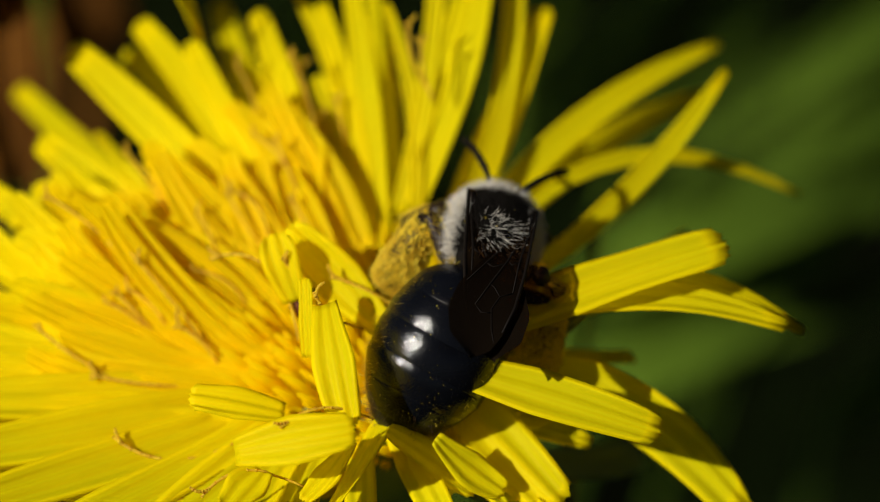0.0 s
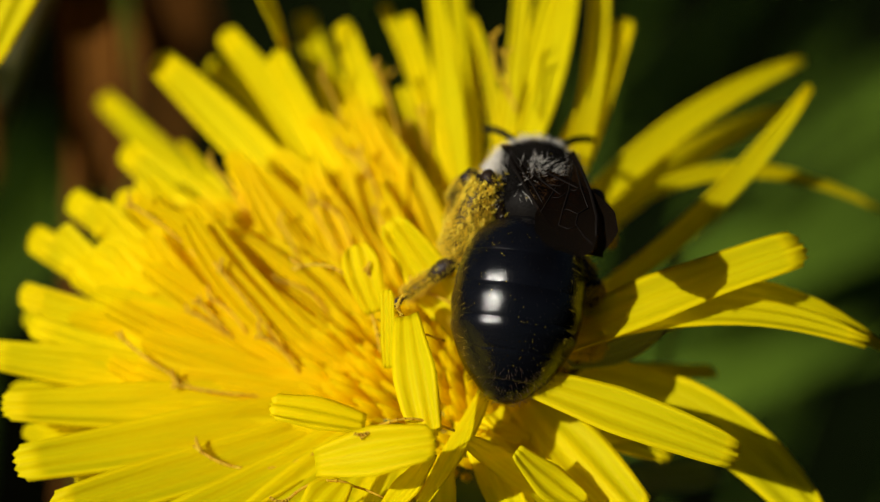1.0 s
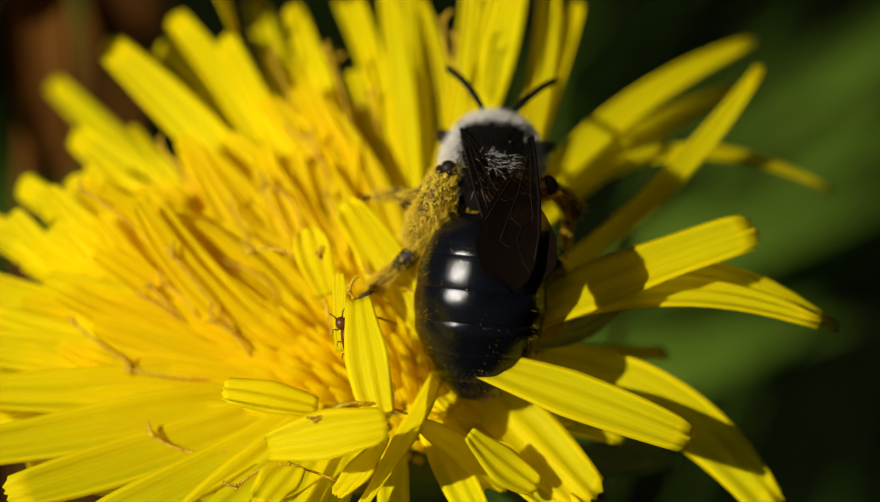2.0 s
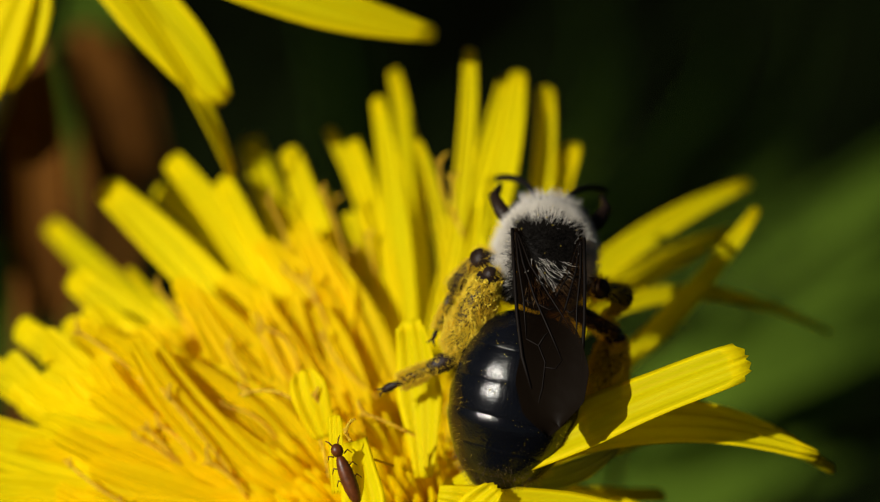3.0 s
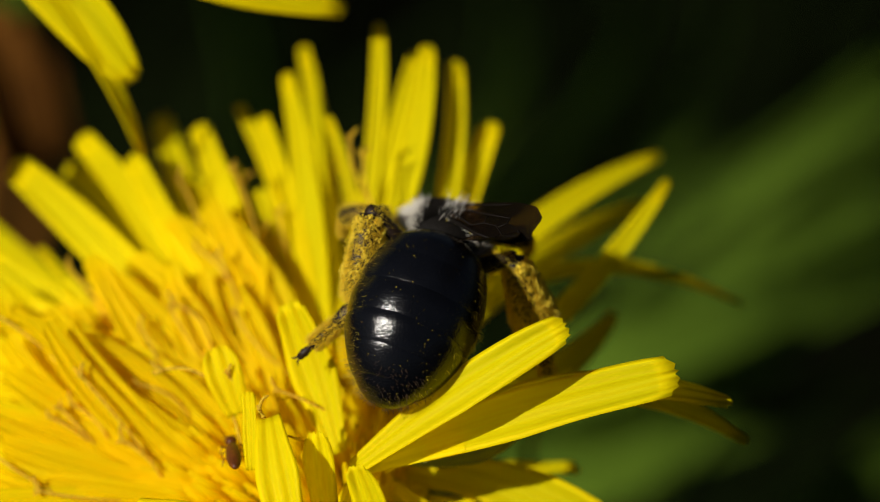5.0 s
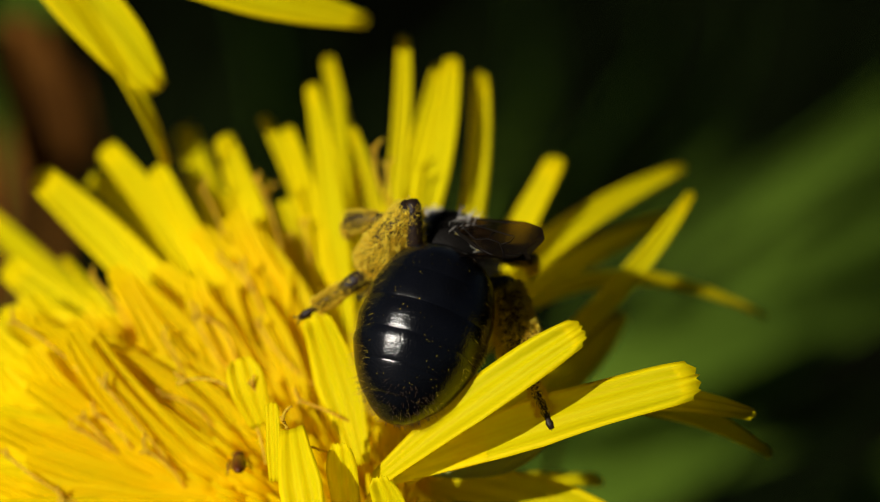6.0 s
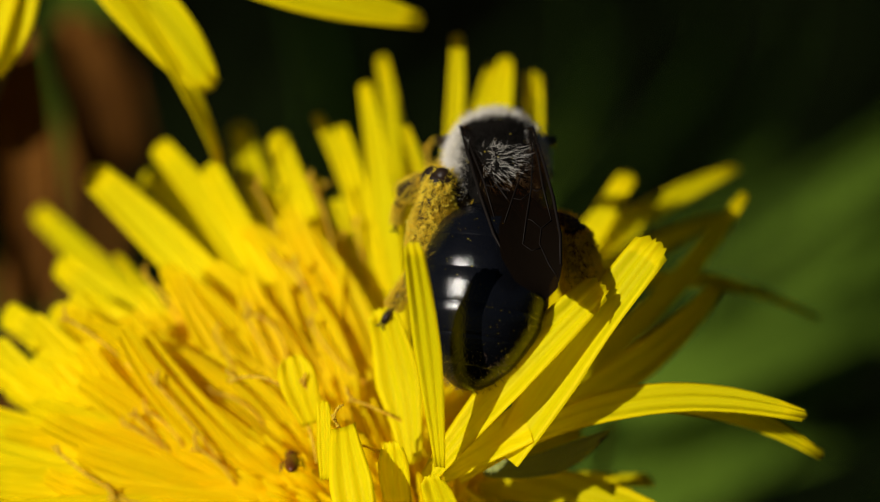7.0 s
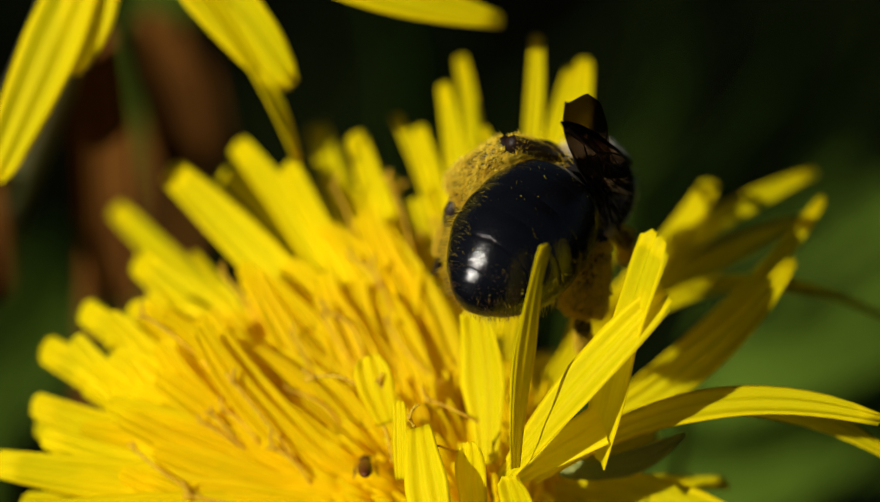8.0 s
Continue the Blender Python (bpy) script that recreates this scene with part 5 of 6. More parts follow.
    walk(LEG["hind_l"][1], [
        (0.0, at(2.30, 0.00, 0.00, 10.2, 30.8, 127.9)), (0.4, at(2.30, 0.00, 0.00, 44.7, 25.5, 124.4)),
        (0.6, at(2.30, 0.00, 0.00, 31.4, 12.0, 130.1)), (1.0, at(2.30, 0.00, 0.00, 20.7, 1.8, 145.8)),
        (1.5, at(2.30, 0.00, 0.00, 17.7, -3.4, 148.8)), (2.8, at(2.30, 0.00, 0.00, 49.5, -0.9, 131.5)),
        (3.0, at(2.30, 0.00, 0.00, 56.1, 5.1, 124.3)), (3.3, at(2.30, 0.00, 0.00, 11.3, 4.2, 128.9)),
        (3.5, at(2.30, 0.00, 0.00, 8.8, 14.3, 128.3)), (3.8, at(2.30, 0.00, 0.00, 7.2, 15.9, 137.1)),
        (4.2, at(2.30, 0.00, 0.00, 7.6, 23.2, 138.2)), (5.3, at(2.30, 0.00, 0.00, 19.8, -4.6, 128.7)),
        (5.5, at(2.30, 0.00, 0.00, 7.2, 22.4, 146.6)), (6.5, at(2.30, 0.00, 0.00, 27.1, 13.3, 149.8)),
        (6.8, at(2.30, 0.00, 0.00, 23.8, 20.2, 137.1)), (7.0, at(2.30, 0.00, 0.00, 39.8, 10.0, 140.4)),
        (7.2, at(2.30, 0.00, 0.00, 11.5, 35.4, 124.3)), (7.5, at(2.30, 0.00, 0.00, 31.1, 31.5, 111.6)),
        (8.0, at(2.30, 0.00, 0.00, 66.2, 58.5, 99.7))])
    walk(LEG["hind_l"][2], [
        (0.0, at(0.40, 2.44, -1.84, 9.9, 16.9, 68.3)), (0.4, at(0.47, 2.68, -1.55, 36.0, 56.3, 55.4)),
        (0.6, at(0.03, 2.69, -0.75, 37.5, 20.4, 95.6)), (1.0, at(-0.68, 2.02, -0.11, 32.2, 4.7, 111.6)),
        (1.5, at(-0.77, 1.86, 0.22, 29.1, -1.0, 118.5)), (2.8, at(-0.08, 2.70, 0.06, 58.5, 12.1, 90.6)),
        (3.0, at(0.28, 2.96, -0.32, 57.9, 29.5, 79.6)), (3.3, at(0.05, 2.80, -0.27, 14.0, 10.9, 77.5)),
        (3.5, at(0.14, 2.74, -0.89, 10.4, 8.7, 79.1)), (3.8, at(-0.24, 2.36, -0.98, 9.9, 9.3, 94.1)),
        (4.2, at(-0.17, 2.21, -1.42, 9.9, 7.3, 93.4)), (5.3, at(0.06, 2.80, 0.29, 26.0, 15.0, 88.7)),
        (5.5, at(-0.48, 1.83, -1.37, 10.9, 6.4, 106.1)), (6.5, at(-0.73, 1.76, -0.83, 34.2, -5.9, 121.1)),
        (6.8, at(-0.18, 2.30, -1.24, 29.2, 24.6, 84.4)), (7.0, at(-0.43, 2.26, -0.62, 47.0, 5.1, 109.5)),
        (7.2, at(0.65, 2.43, -2.08, 10.4, 4.2, 81.0)), (7.5, at(1.17, 2.85, -1.88, 25.2, 12.8, 117.8)),
        (8.0, at(1.98, 1.85, -3.07, 48.8, 28.4, 106.5))])
    walk(LEG["hind_r"][0], [
        (0.0, at(1.00, 0.70, -0.90, 38.3, 1.8, -1.6)), (0.4, at(1.00, 0.70, -0.90, 13.5, 9.1, -20.0)),
        (0.6, at(1.00, 0.70, -0.90, 33.2, 27.2, -27.6)), (1.0, at(1.00, 0.70, -0.90, 43.3, 38.0, -26.9)),
        (1.5, at(1.00, 0.70, -0.90, 46.5, 34.3, -22.2)), (2.8, at(1.00, 0.70, -0.90, 2.4, 10.0, -45.2)),
        (3.0, at(1.00, 0.70, -0.90, 4.9, 5.9, -21.0)), (3.3, at(1.00, 0.70, -0.90, 20.9, -8.1, 12.6)),
        (3.5, at(1.00, 0.70, -0.90, 38.2, -14.3, 11.9)), (3.8, at(1.00, 0.70, -0.90, 87.9, -28.3, -4.3)),
        (4.2, at(1.00, 0.70, -0.90, 90.3, -44.5, -7.9)), (5.3, at(1.00, 0.70, -0.90, 88.7, -35.5, -5.8)),
        (5.5, at(1.00, 0.70, -0.90, 75.7, -36.5, 33.1)), (6.5, at(1.00, 0.70, -0.90, 75.7, -36.5, 33.1)),
        (6.8, at(1.00, 0.70, -0.90, 44.5, -25.6, -13.2)), (7.0, at(1.00, 0.70, -0.90, 28.8, -3.0, -23.8)),
        (7.2, at(1.00, 0.70, -0.90, 53.8, -11.8, -20.5)), (7.5, at(1.00, 0.70, -0.90, 55.2, -69.8, 22.4)),
        (8.0, at(1.00, 0.70, -0.90, 31.6, -65.5, 45.5))])
    walk(LEG["hind_r"][1], [
        (0.0, at(2.20, 0.00, 0.00, 4.9, 39.4, -89.7)), (0.4, at(2.20, 0.00, 0.00, 5.5, 9.5, -74.9)),
        (0.6, at(2.20, 0.00, 0.00, 6.9, 26.6, -47.1)), (1.0, at(2.20, 0.00, 0.00, 7.2, 28.9, -42.7)),
        (1.5, at(2.20, 0.00, 0.00, 6.7, 26.8, -42.1)), (2.8, at(2.20, 0.00, 0.00, 7.2, 29.9, -42.8)),
        (3.0, at(2.20, 0.00, 0.00, 7.1, 44.2, -67.7)), (3.3, at(2.20, 0.00, 0.00, -1.2, 11.2, -93.8)),
        (3.5, at(2.20, 0.00, 0.00, -1.1, 11.3, -90.7)), (3.8, at(2.20, 0.00, 0.00, -1.8, 32.0, -83.3)),
        (4.2, at(2.20, 0.00, 0.00, -3.4, 27.8, -88.6)), (5.3, at(2.20, 0.00, 0.00, -2.2, 35.5, -85.7)),
        (5.5, at(2.20, 0.00, 0.00, 35.3, -25.4, -102.8)), (6.5, at(2.20, 0.00, 0.00, 35.3, -25.4, -102.8)),
        (6.8, at(2.20, 0.00, 0.00, -29.0, 29.0, -92.8)), (7.0, at(2.20, 0.00, 0.00, -16.6, 40.1, -70.3)),
        (7.2, at(2.20, 0.00, 0.00, -26.1, 39.6, -93.3)), (7.5, at(2.20, 0.00, 0.00, 2.5, 10.2, -68.1)),
        (8.0, at(2.20, 0.00, 0.00, 5.4, 27.8, -73.4))])
    walk(LEG["hind_r"][2], [
        (0.0, at(2.21, -2.63, -2.16, 5.4, 53.2, -118.3)), (0.4, at(3.08, -3.24, -0.56, 15.2, 68.5, -67.9)),
        (0.6, at(4.27, -2.23, -1.52, 10.5, 40.4, -85.0)), (1.0, at(4.39, -2.02, -1.64, 14.8, 53.6, -74.8)),
        (1.5, at(4.45, -2.03, -1.53, 14.2, 53.3, -77.3)), (2.8, at(4.36, -2.00, -1.69, 11.3, 40.8, -77.1)),
        (3.0, at(3.12, -2.26, -2.37, 10.5, 59.9, -86.8)), (3.3, at(1.98, -3.33, -0.66, -1.2, 11.2, -94.8)),
        (3.5, at(2.16, -3.33, -0.66, -3.8, 74.0, -115.4)), (3.8, at(2.54, -2.86, -1.80, -2.1, 42.4, -100.1)),
        (4.2, at(2.27, -3.01, -1.59, -3.3, 35.3, -118.2)), (5.3, at(2.41, -2.76, -1.97, -1.9, 11.1, -85.1)),
        (5.5, at(1.52, -3.00, 1.46, 34.9, -29.2, -89.0)), (6.5, at(1.52, -3.00, 1.46, 34.9, -29.2, -89.0)),
        (6.8, at(2.05, -2.97, -1.65, -28.7, 27.9, -116.5)), (7.0, at(3.07, -2.45, -2.19, -18.2, 36.5, -104.5)),
        (7.2, at(2.05, -2.62, -2.16, -25.3, 48.7, -71.9)), (7.5, at(3.45, -3.10, -0.60, 2.3, 44.0, -38.0)),
        (8.0, at(3.06, -2.88, -1.58, 9.6, 65.2, -46.6))])
    walk(LEG["mid_l"][0], [
        (0.0, at(-1.20, 1.80, -1.00, -38.1, -48.3, 149.5)), (0.4, at(-1.20, 1.80, -1.00, -17.9, -39.5, 176.4)),
        (1.0, at(-1.20, 1.80, -1.00, -43.5, -37.7, 153.5)), (1.5, at(-1.20, 1.80, -1.00, -65.8, -39.2, -160.2)),
        (2.8, at(-1.20, 1.80, -1.00, -2.6, -39.7, -147.6)), (3.0, at(-1.20, 1.80, -1.00, -7.0, -45.9, 176.4)),
        (3.5, at(-1.20, 1.80, -1.00, -60.2, -44.8, -154.5)), (4.2, at(-1.20, 1.80, -1.00, -93.6, -30.0, -175.3)),
        (5.5, at(-1.20, 1.80, -1.00, -96.1, -37.9, -173.7)), (6.5, at(-1.20, 1.80, -1.00, -92.5, -21.8, -176.8)),
        (7.0, at(-1.20, 1.80, -1.00, -43.2, -43.3, -162.0)), (7.2, at(-1.20, 1.80, -1.00, -44.0, -10.6, -130.3)), (7.6, at(-1.2, 1.8, -1.0, -31.2, 33.6, -126.3)),
        (8.0, at(-1.20, 1.80, -1.00, 17.3, 71.9, -83.6))])
    walk(LEG["mid_l"][1], [
        (0.0, at(2.00, 0.00, 0.00, 31.5, 38.3, 115.0)), (0.4, at(2.00, 0.00, 0.00, 124.3, 65.1, 154.4)),
        (1.0, at(2.00, 0.00, 0.00, 16.5, 59.7, 122.2)), (1.5, at(2.00, 0.00, 0.00, 80.1, 50.4, 163.8)), (2.15, at(2.0, 0.0, 0.0, -73.2, 109.6, -35.1)),
        (2.8, at(2.00, 0.00, 0.00, -91.9, 85.9, -96.5)), (3.0, at(2.00, 0.00, 0.00, 67.5, 44.8, 114.6)),
        (3.5, at(2.00, 0.00, 0.00, 63.5, 40.0, 105.0)), (4.2, at(2.00, 0.00, 0.00, 16.9, 61.8, 68.3)),
        (5.5, at(2.00, 0.00, 0.00, 12.3, 41.4, 68.5)), (6.5, at(2.00, 0.00, 0.00, 13.2, 50.3, 71.8)),
        (7.0, at(2.00, 0.00, 0.00, 93.6, 66.1, 120.3)), (7.2, at(2.00, 0.00, 0.00, 35.4, 44.5, 51.1)),
        (8.0, at(2.00, 0.00, 0.00, 0.9, 35.7, 34.6))])
    walk(LEG["mid_l"][2], [
        (0.0, at(1.34, 1.42, -1.24, 19.8, 24.2, 142.4)), (0.4, at(1.24, 0.36, -1.81, 60.6, 44.0, 142.1)),
        (1.0, at(1.46, 0.85, -1.73, 17.6, 63.7, 133.1)), (1.25, at(1.11, 0.61, -1.63, 42.5, 71.4, 103.3)), (1.5, at(0.77, 0.36, -1.54, 60.0, 83.0, 67.4)),
        (2.8, at(1.98, -0.14, -1.99, 20.6, 70.4, 27.1)), (3.0, at(1.41, 1.29, -1.41, 47.6, 13.5, 91.6)),
        (3.5, at(1.60, 1.48, -1.29, 46.3, 10.9, 132.6)), (4.2, at(2.35, 0.88, -1.76, 14.1, 54.0, 134.4)),
        (5.5, at(2.55, 1.40, -1.32, -5.7, 69.8, -174.7)), (6.5, at(2.40, 1.21, -1.54, -11.5, 78.5, -177.5)), (6.75, at(2.0, 0.95, -1.69, 29.1, 53.9, 167.6)),
        (7.0, at(1.59, 0.70, -1.83, 63.0, 37.8, 139.5)), (7.2, at(2.90, 1.11, -1.40, 48.3, 30.7, 159.5)),
        (8.0, at(3.34, 0.92, -1.17, 2.1, 53.7, 70.4))])
    walk(LEG["mid_r"][0], [
        (0.0, at(1.20, 1.80, -1.00, 52.9, -39.0, -44.1)), (0.2, at(1.20, 1.80, -1.00, 11.3, -37.3, -21.4)),
        (0.4, at(1.20, 1.80, -1.00, 13.8, 6.1, -13.3)), (0.6, at(1.20, 1.80, -1.00, 32.6, -24.4, 24.1)),
        (1.0, at(1.20, 1.80, -1.00, 67.5, -47.6, -16.5)), (2.8, at(1.20, 1.80, -1.00, 5.0, -55.9, -20.4)),
        (3.3, at(1.20, 1.80, -1.00, 26.9, -38.3, -40.9)), (3.75, at(1.2, 1.8, -1.0, 61.5, -57.0, -24.2)), (4.2, at(1.20, 1.80, -1.00, 124.6, -77.9, -41.1)),
        (6.5, at(1.20, 1.80, -1.00, 166.9, -82.0, -83.6)), (6.75, at(1.2, 1.8, -1.0, 59.4, -28.8, -37.8)), (7.0, at(1.20, 1.80, -1.00, 4.0, 6.4, -82.8)),
        (7.2, at(1.20, 1.80, -1.00, 11.7, -12.0, -87.2)), (7.35, at(1.2, 1.8, -1.0, 49.8, -43.7, -36.7)), (7.5, at(1.20, 1.80, -1.00, -30.9, -81.5, 109.9)),
        (8.0, at(1.20, 1.80, -1.00, -3.4, -71.8, 81.9))])
    walk(LEG["mid_r"][1], [
        (0.0, at(2.00, 0.00, 0.00, -117.1, 73.2, -129.9)), (0.2, at(2.00, 0.00, 0.00, 0.4, 71.3, 0.5)),
        (0.4, at(2.00, 0.00, 0.00, 1.5, 3.8, -21.0)), (0.6, at(2.00, 0.00, 0.00, -4.1, 49.9, -34.9)),
        (1.0, at(2.00, 0.00, 0.00, -52.7, 39.2, -136.6)), (1.9, at(2.0, 0.0, 0.0, 74.5, 118.9, 37.8)), (2.8, at(2.00, 0.00, 0.00, 161.9, 64.4, 168.8)),
        (3.3, at(2.00, 0.00, 0.00, 104.8, 63.2, 131.9)), (3.75, at(2.0, 0.0, 0.0, -0.6, 77.0, -11.7)), (4.2, at(2.00, 0.00, 0.00, -10.1, 44.6, -61.5)),
        (6.5, at(2.00, 0.00, 0.00, -9.7, 43.2, -57.3)), (6.75, at(2.0, 0.0, 0.0, -2.1, 65.8, 3.3)), (7.0, at(2.00, 0.00, 0.00, 53.7, 63.9, 108.9)),
        (7.2, at(2.00, 0.00, 0.00, 97.4, 38.9, 138.9)), (7.35, at(2.0, 0.0, 0.0, 8.9, 64.4, 3.3)), (7.5, at(2.00, 0.00, 0.00, -1.4, 10.0, -63.3)),
        (8.0, at(2.00, 0.00, 0.00, 0.2, 57.5, -2.0))])
    walk(LEG["mid_r"][2], [
        (0.0, at(1.59, -0.49, -2.11, 118.0, 40.3, 173.5)), (0.1, at(2.15, -0.24, -2.09, 49.2, 125.0, 32.4)), (0.2, at(2.70, 0.01, -2.08, -41.0, 26.8, -135.8)),
        (0.4, at(4.05, -0.79, -0.15, 9.1, 61.9, -86.4)), (0.6, at(3.16, -0.81, -1.68, -15.5, 78.1, -54.1)),
        (1.0, at(0.76, -1.17, -1.39, -149.0, 55.6, -176.3)), (1.9, at(0.91, -0.49, -1.69, -75.0, 29.6, -149.2)), (2.8, at(1.07, 0.18, -1.98, -23.7, 0.1, -162.9)), (3.05, at(1.2, 0.46, -1.97, -58.4, 22.2, -149.5)),
        (3.3, at(1.34, 0.74, -1.96, -97.6, 47.7, -152.8)), (3.75, at(2.04, -0.32, -1.75, 118.0, 122.4, 17.4)), (4.2, at(2.75, -1.38, -1.54, -14.4, 68.9, -158.0)),
        (6.5, at(2.87, -1.35, -1.51, -15.2, 73.7, -167.2)), (6.75, at(2.28, -0.22, -1.75, 76.7, 102.7, 6.7)), (7.0, at(1.69, 0.91, -1.98, 159.9, 75.6, 171.6)),
        (7.2, at(0.71, 1.12, -1.38, 176.6, 34.7, 179.5)), (7.35, at(1.84, -0.41, -0.88, 60.1, 108.6, 23.7)), (7.5, at(2.97, -1.94, -0.38, -2.4, 52.0, -75.7)),
        (8.0, at(3.18, -0.04, -1.86, 9.9, 78.1, -102.9))])
    walk(LEG["hind_l"][3], [
        (0.0, at(2.30, 0.00, 0.00, 10.2, 30.8, 127.9)), (0.4, at(2.30, 0.00, 0.00, 44.7, 25.5, 124.4)),
        (0.6, at(2.30, 0.00, 0.00, 31.4, 12.0, 130.1)), (1.0, at(2.30, 0.00, 0.00, 20.7, 1.8, 145.8)),
        (1.5, at(2.30, 0.00, 0.00, 17.7, -3.4, 148.8)), (2.8, at(2.30, 0.00, 0.00, 49.5, -0.9, 131.5)),
        (3.0, at(2.30, 0.00, 0.00, 56.1, 5.1, 124.3)), (3.3, at(2.30, 0.00, 0.00, 11.3, 4.2, 128.9)),
        (3.5, at(2.30, 0.00, 0.00, 8.8, 14.3, 128.3)), (3.8, at(2.30, 0.00, 0.00, 7.2, 15.9, 137.1)),
        (4.2, at(2.30, 0.00, 0.00, 7.6, 23.2, 138.2)), (5.3, at(2.30, 0.00, 0.00, 19.8, -4.6, 128.7)),
        (5.5, at(2.30, 0.00, 0.00, 7.2, 22.4, 146.6)), (6.5, at(2.30, 0.00, 0.00, 27.1, 13.3, 149.8)),
        (6.8, at(2.30, 0.00, 0.00, 23.8, 20.2, 137.1)), (7.0, at(2.30, 0.00, 0.00, 39.8, 10.0, 140.4)),
        (7.2, at(2.30, 0.00, 0.00, 11.5, 35.4, 124.3)), (7.5, at(2.30, 0.00, 0.00, 31.1, 31.5, 111.6)),
        (8.0, at(2.30, 0.00, 0.00, 66.2, 58.5, 99.7))])
    walk(LEG["hind_l"][4], [
        (0.0, at(2.30, 0.00, 0.00, 10.2, 30.8, 127.9)), (0.4, at(2.30, 0.00, 0.00, 44.7, 25.5, 124.4)),
        (0.6, at(2.30, 0.00, 0.00, 31.4, 12.0, 130.1)), (1.0, at(2.30, 0.00, 0.00, 20.7, 1.8, 145.8)),
        (1.5, at(2.30, 0.00, 0.00, 17.7, -3.4, 148.8)), (2.8, at(2.30, 0.00, 0.00, 49.5, -0.9, 131.5)),
        (3.0, at(2.30, 0.00, 0.00, 56.1, 5.1, 124.3)), (3.3, at(2.30, 0.00, 0.00, 11.3, 4.2, 128.9)),
        (3.5, at(2.30, 0.00, 0.00, 8.8, 14.3, 128.3)), (3.8, at(2.30, 0.00, 0.00, 7.2, 15.9, 137.1)),
        (4.2, at(2.30, 0.00, 0.00, 7.6, 23.2, 138.2)), (5.3, at(2.30, 0.00, 0.00, 19.8, -4.6, 128.7)),
        (5.5, at(2.30, 0.00, 0.00, 7.2, 22.4, 146.6)), (6.5, at(2.30, 0.00, 0.00, 27.1, 13.3, 149.8)),
        (6.8, at(2.30, 0.00, 0.00, 23.8, 20.2, 137.1)), (7.0, at(2.30, 0.00, 0.00, 39.8, 10.0, 140.4)),
        (7.2, at(2.30, 0.00, 0.00, 11.5, 35.4, 124.3)), (7.5, at(2.30, 0.00, 0.00, 31.1, 31.5, 111.6)),
        (8.0, at(2.30, 0.00, 0.00, 66.2, 58.5, 99.7))])
    walk(LEG["hind_l"][5], [
        (0.0, at(0.40, 2.44, -1.84, 9.9, 16.9, 68.3)), (0.4, at(0.47, 2.68, -1.55, 36.0, 56.3, 55.4)),
        (0.6, at(0.03, 2.69, -0.75, 37.5, 20.4, 95.6)), (1.0, at(-0.68, 2.02, -0.11, 32.2, 4.7, 111.6)),
        (1.5, at(-0.77, 1.86, 0.22, 29.1, -1.0, 118.5)), (2.8, at(-0.08, 2.70, 0.06, 58.5, 12.1, 90.6)),
        (3.0, at(0.28, 2.96, -0.32, 57.9, 29.5, 79.6)), (3.3, at(0.05, 2.80, -0.27, 14.0, 10.9, 77.5)),
        (3.5, at(0.14, 2.74, -0.89, 10.4, 8.7, 79.1)), (3.8, at(-0.24, 2.36, -0.98, 9.9, 9.3, 94.1)),
        (4.2, at(-0.17, 2.21, -1.42, 9.9, 7.3, 93.4)), (5.3, at(0.06, 2.80, 0.29, 26.0, 15.0, 88.7)),
        (5.5, at(-0.48, 1.83, -1.37, 10.9, 6.4, 106.1)), (6.5, at(-0.73, 1.76, -0.83, 34.2, -5.9, 121.1)),
        (6.8, at(-0.18, 2.30, -1.24, 29.2, 24.6, 84.4)), (7.0, at(-0.43, 2.26, -0.62, 47.0, 5.1, 109.5)),
        (7.2, at(0.65, 2.43, -2.08, 10.4, 4.2, 81.0)), (7.5, at(1.17, 2.85, -1.88, 25.2, 12.8, 117.8)),
        (8.0, at(1.98, 1.85, -3.07, 48.8, 28.4, 106.5))])
    walk(LEG["hind_r"][3], [
        (0.0, at(2.20, 0.00, 0.00, 4.9, 39.4, -89.7)), (0.4, at(2.20, 0.00, 0.00, 5.5, 9.5, -74.9)),
        (0.6, at(2.20, 0.00, 0.00, 6.9, 26.6, -47.1)), (1.0, at(2.20, 0.00, 0.00, 7.2, 28.9, -42.7)),
        (1.5, at(2.20, 0.00, 0.00, 6.7, 26.8, -42.1)), (2.8, at(2.20, 0.00, 0.00, 7.2, 29.9, -42.8)),
        (3.0, at(2.20, 0.00, 0.00, 7.1, 44.2, -67.7)), (3.3, at(2.20, 0.00, 0.00, -1.2, 11.2, -93.8)),
        (3.5, at(2.20, 0.00, 0.00, -1.1, 11.3, -90.7)), (3.8, at(2.20, 0.00, 0.00, -1.8, 32.0, -83.3)),
        (4.2, at(2.20, 0.00, 0.00, -3.4, 27.8, -88.6)), (5.3, at(2.20, 0.00, 0.00, -2.2, 35.5, -85.7)),
        (5.5, at(2.20, 0.00, 0.00, 35.3, -25.4, -102.8)), (6.5, at(2.20, 0.00, 0.00, 35.3, -25.4, -102.8)),
        (6.8, at(2.20, 0.00, 0.00, -29.0, 29.0, -92.8)), (7.0, at(2.20, 0.00, 0.00, -16.6, 40.1, -70.3)),
        (7.2, at(2.20, 0.00, 0.00, -26.1, 39.6, -93.3)), (7.5, at(2.20, 0.00, 0.00, 2.5, 10.2, -68.1)),
        (8.0, at(2.20, 0.00, 0.00, 5.4, 27.8, -73.4))])
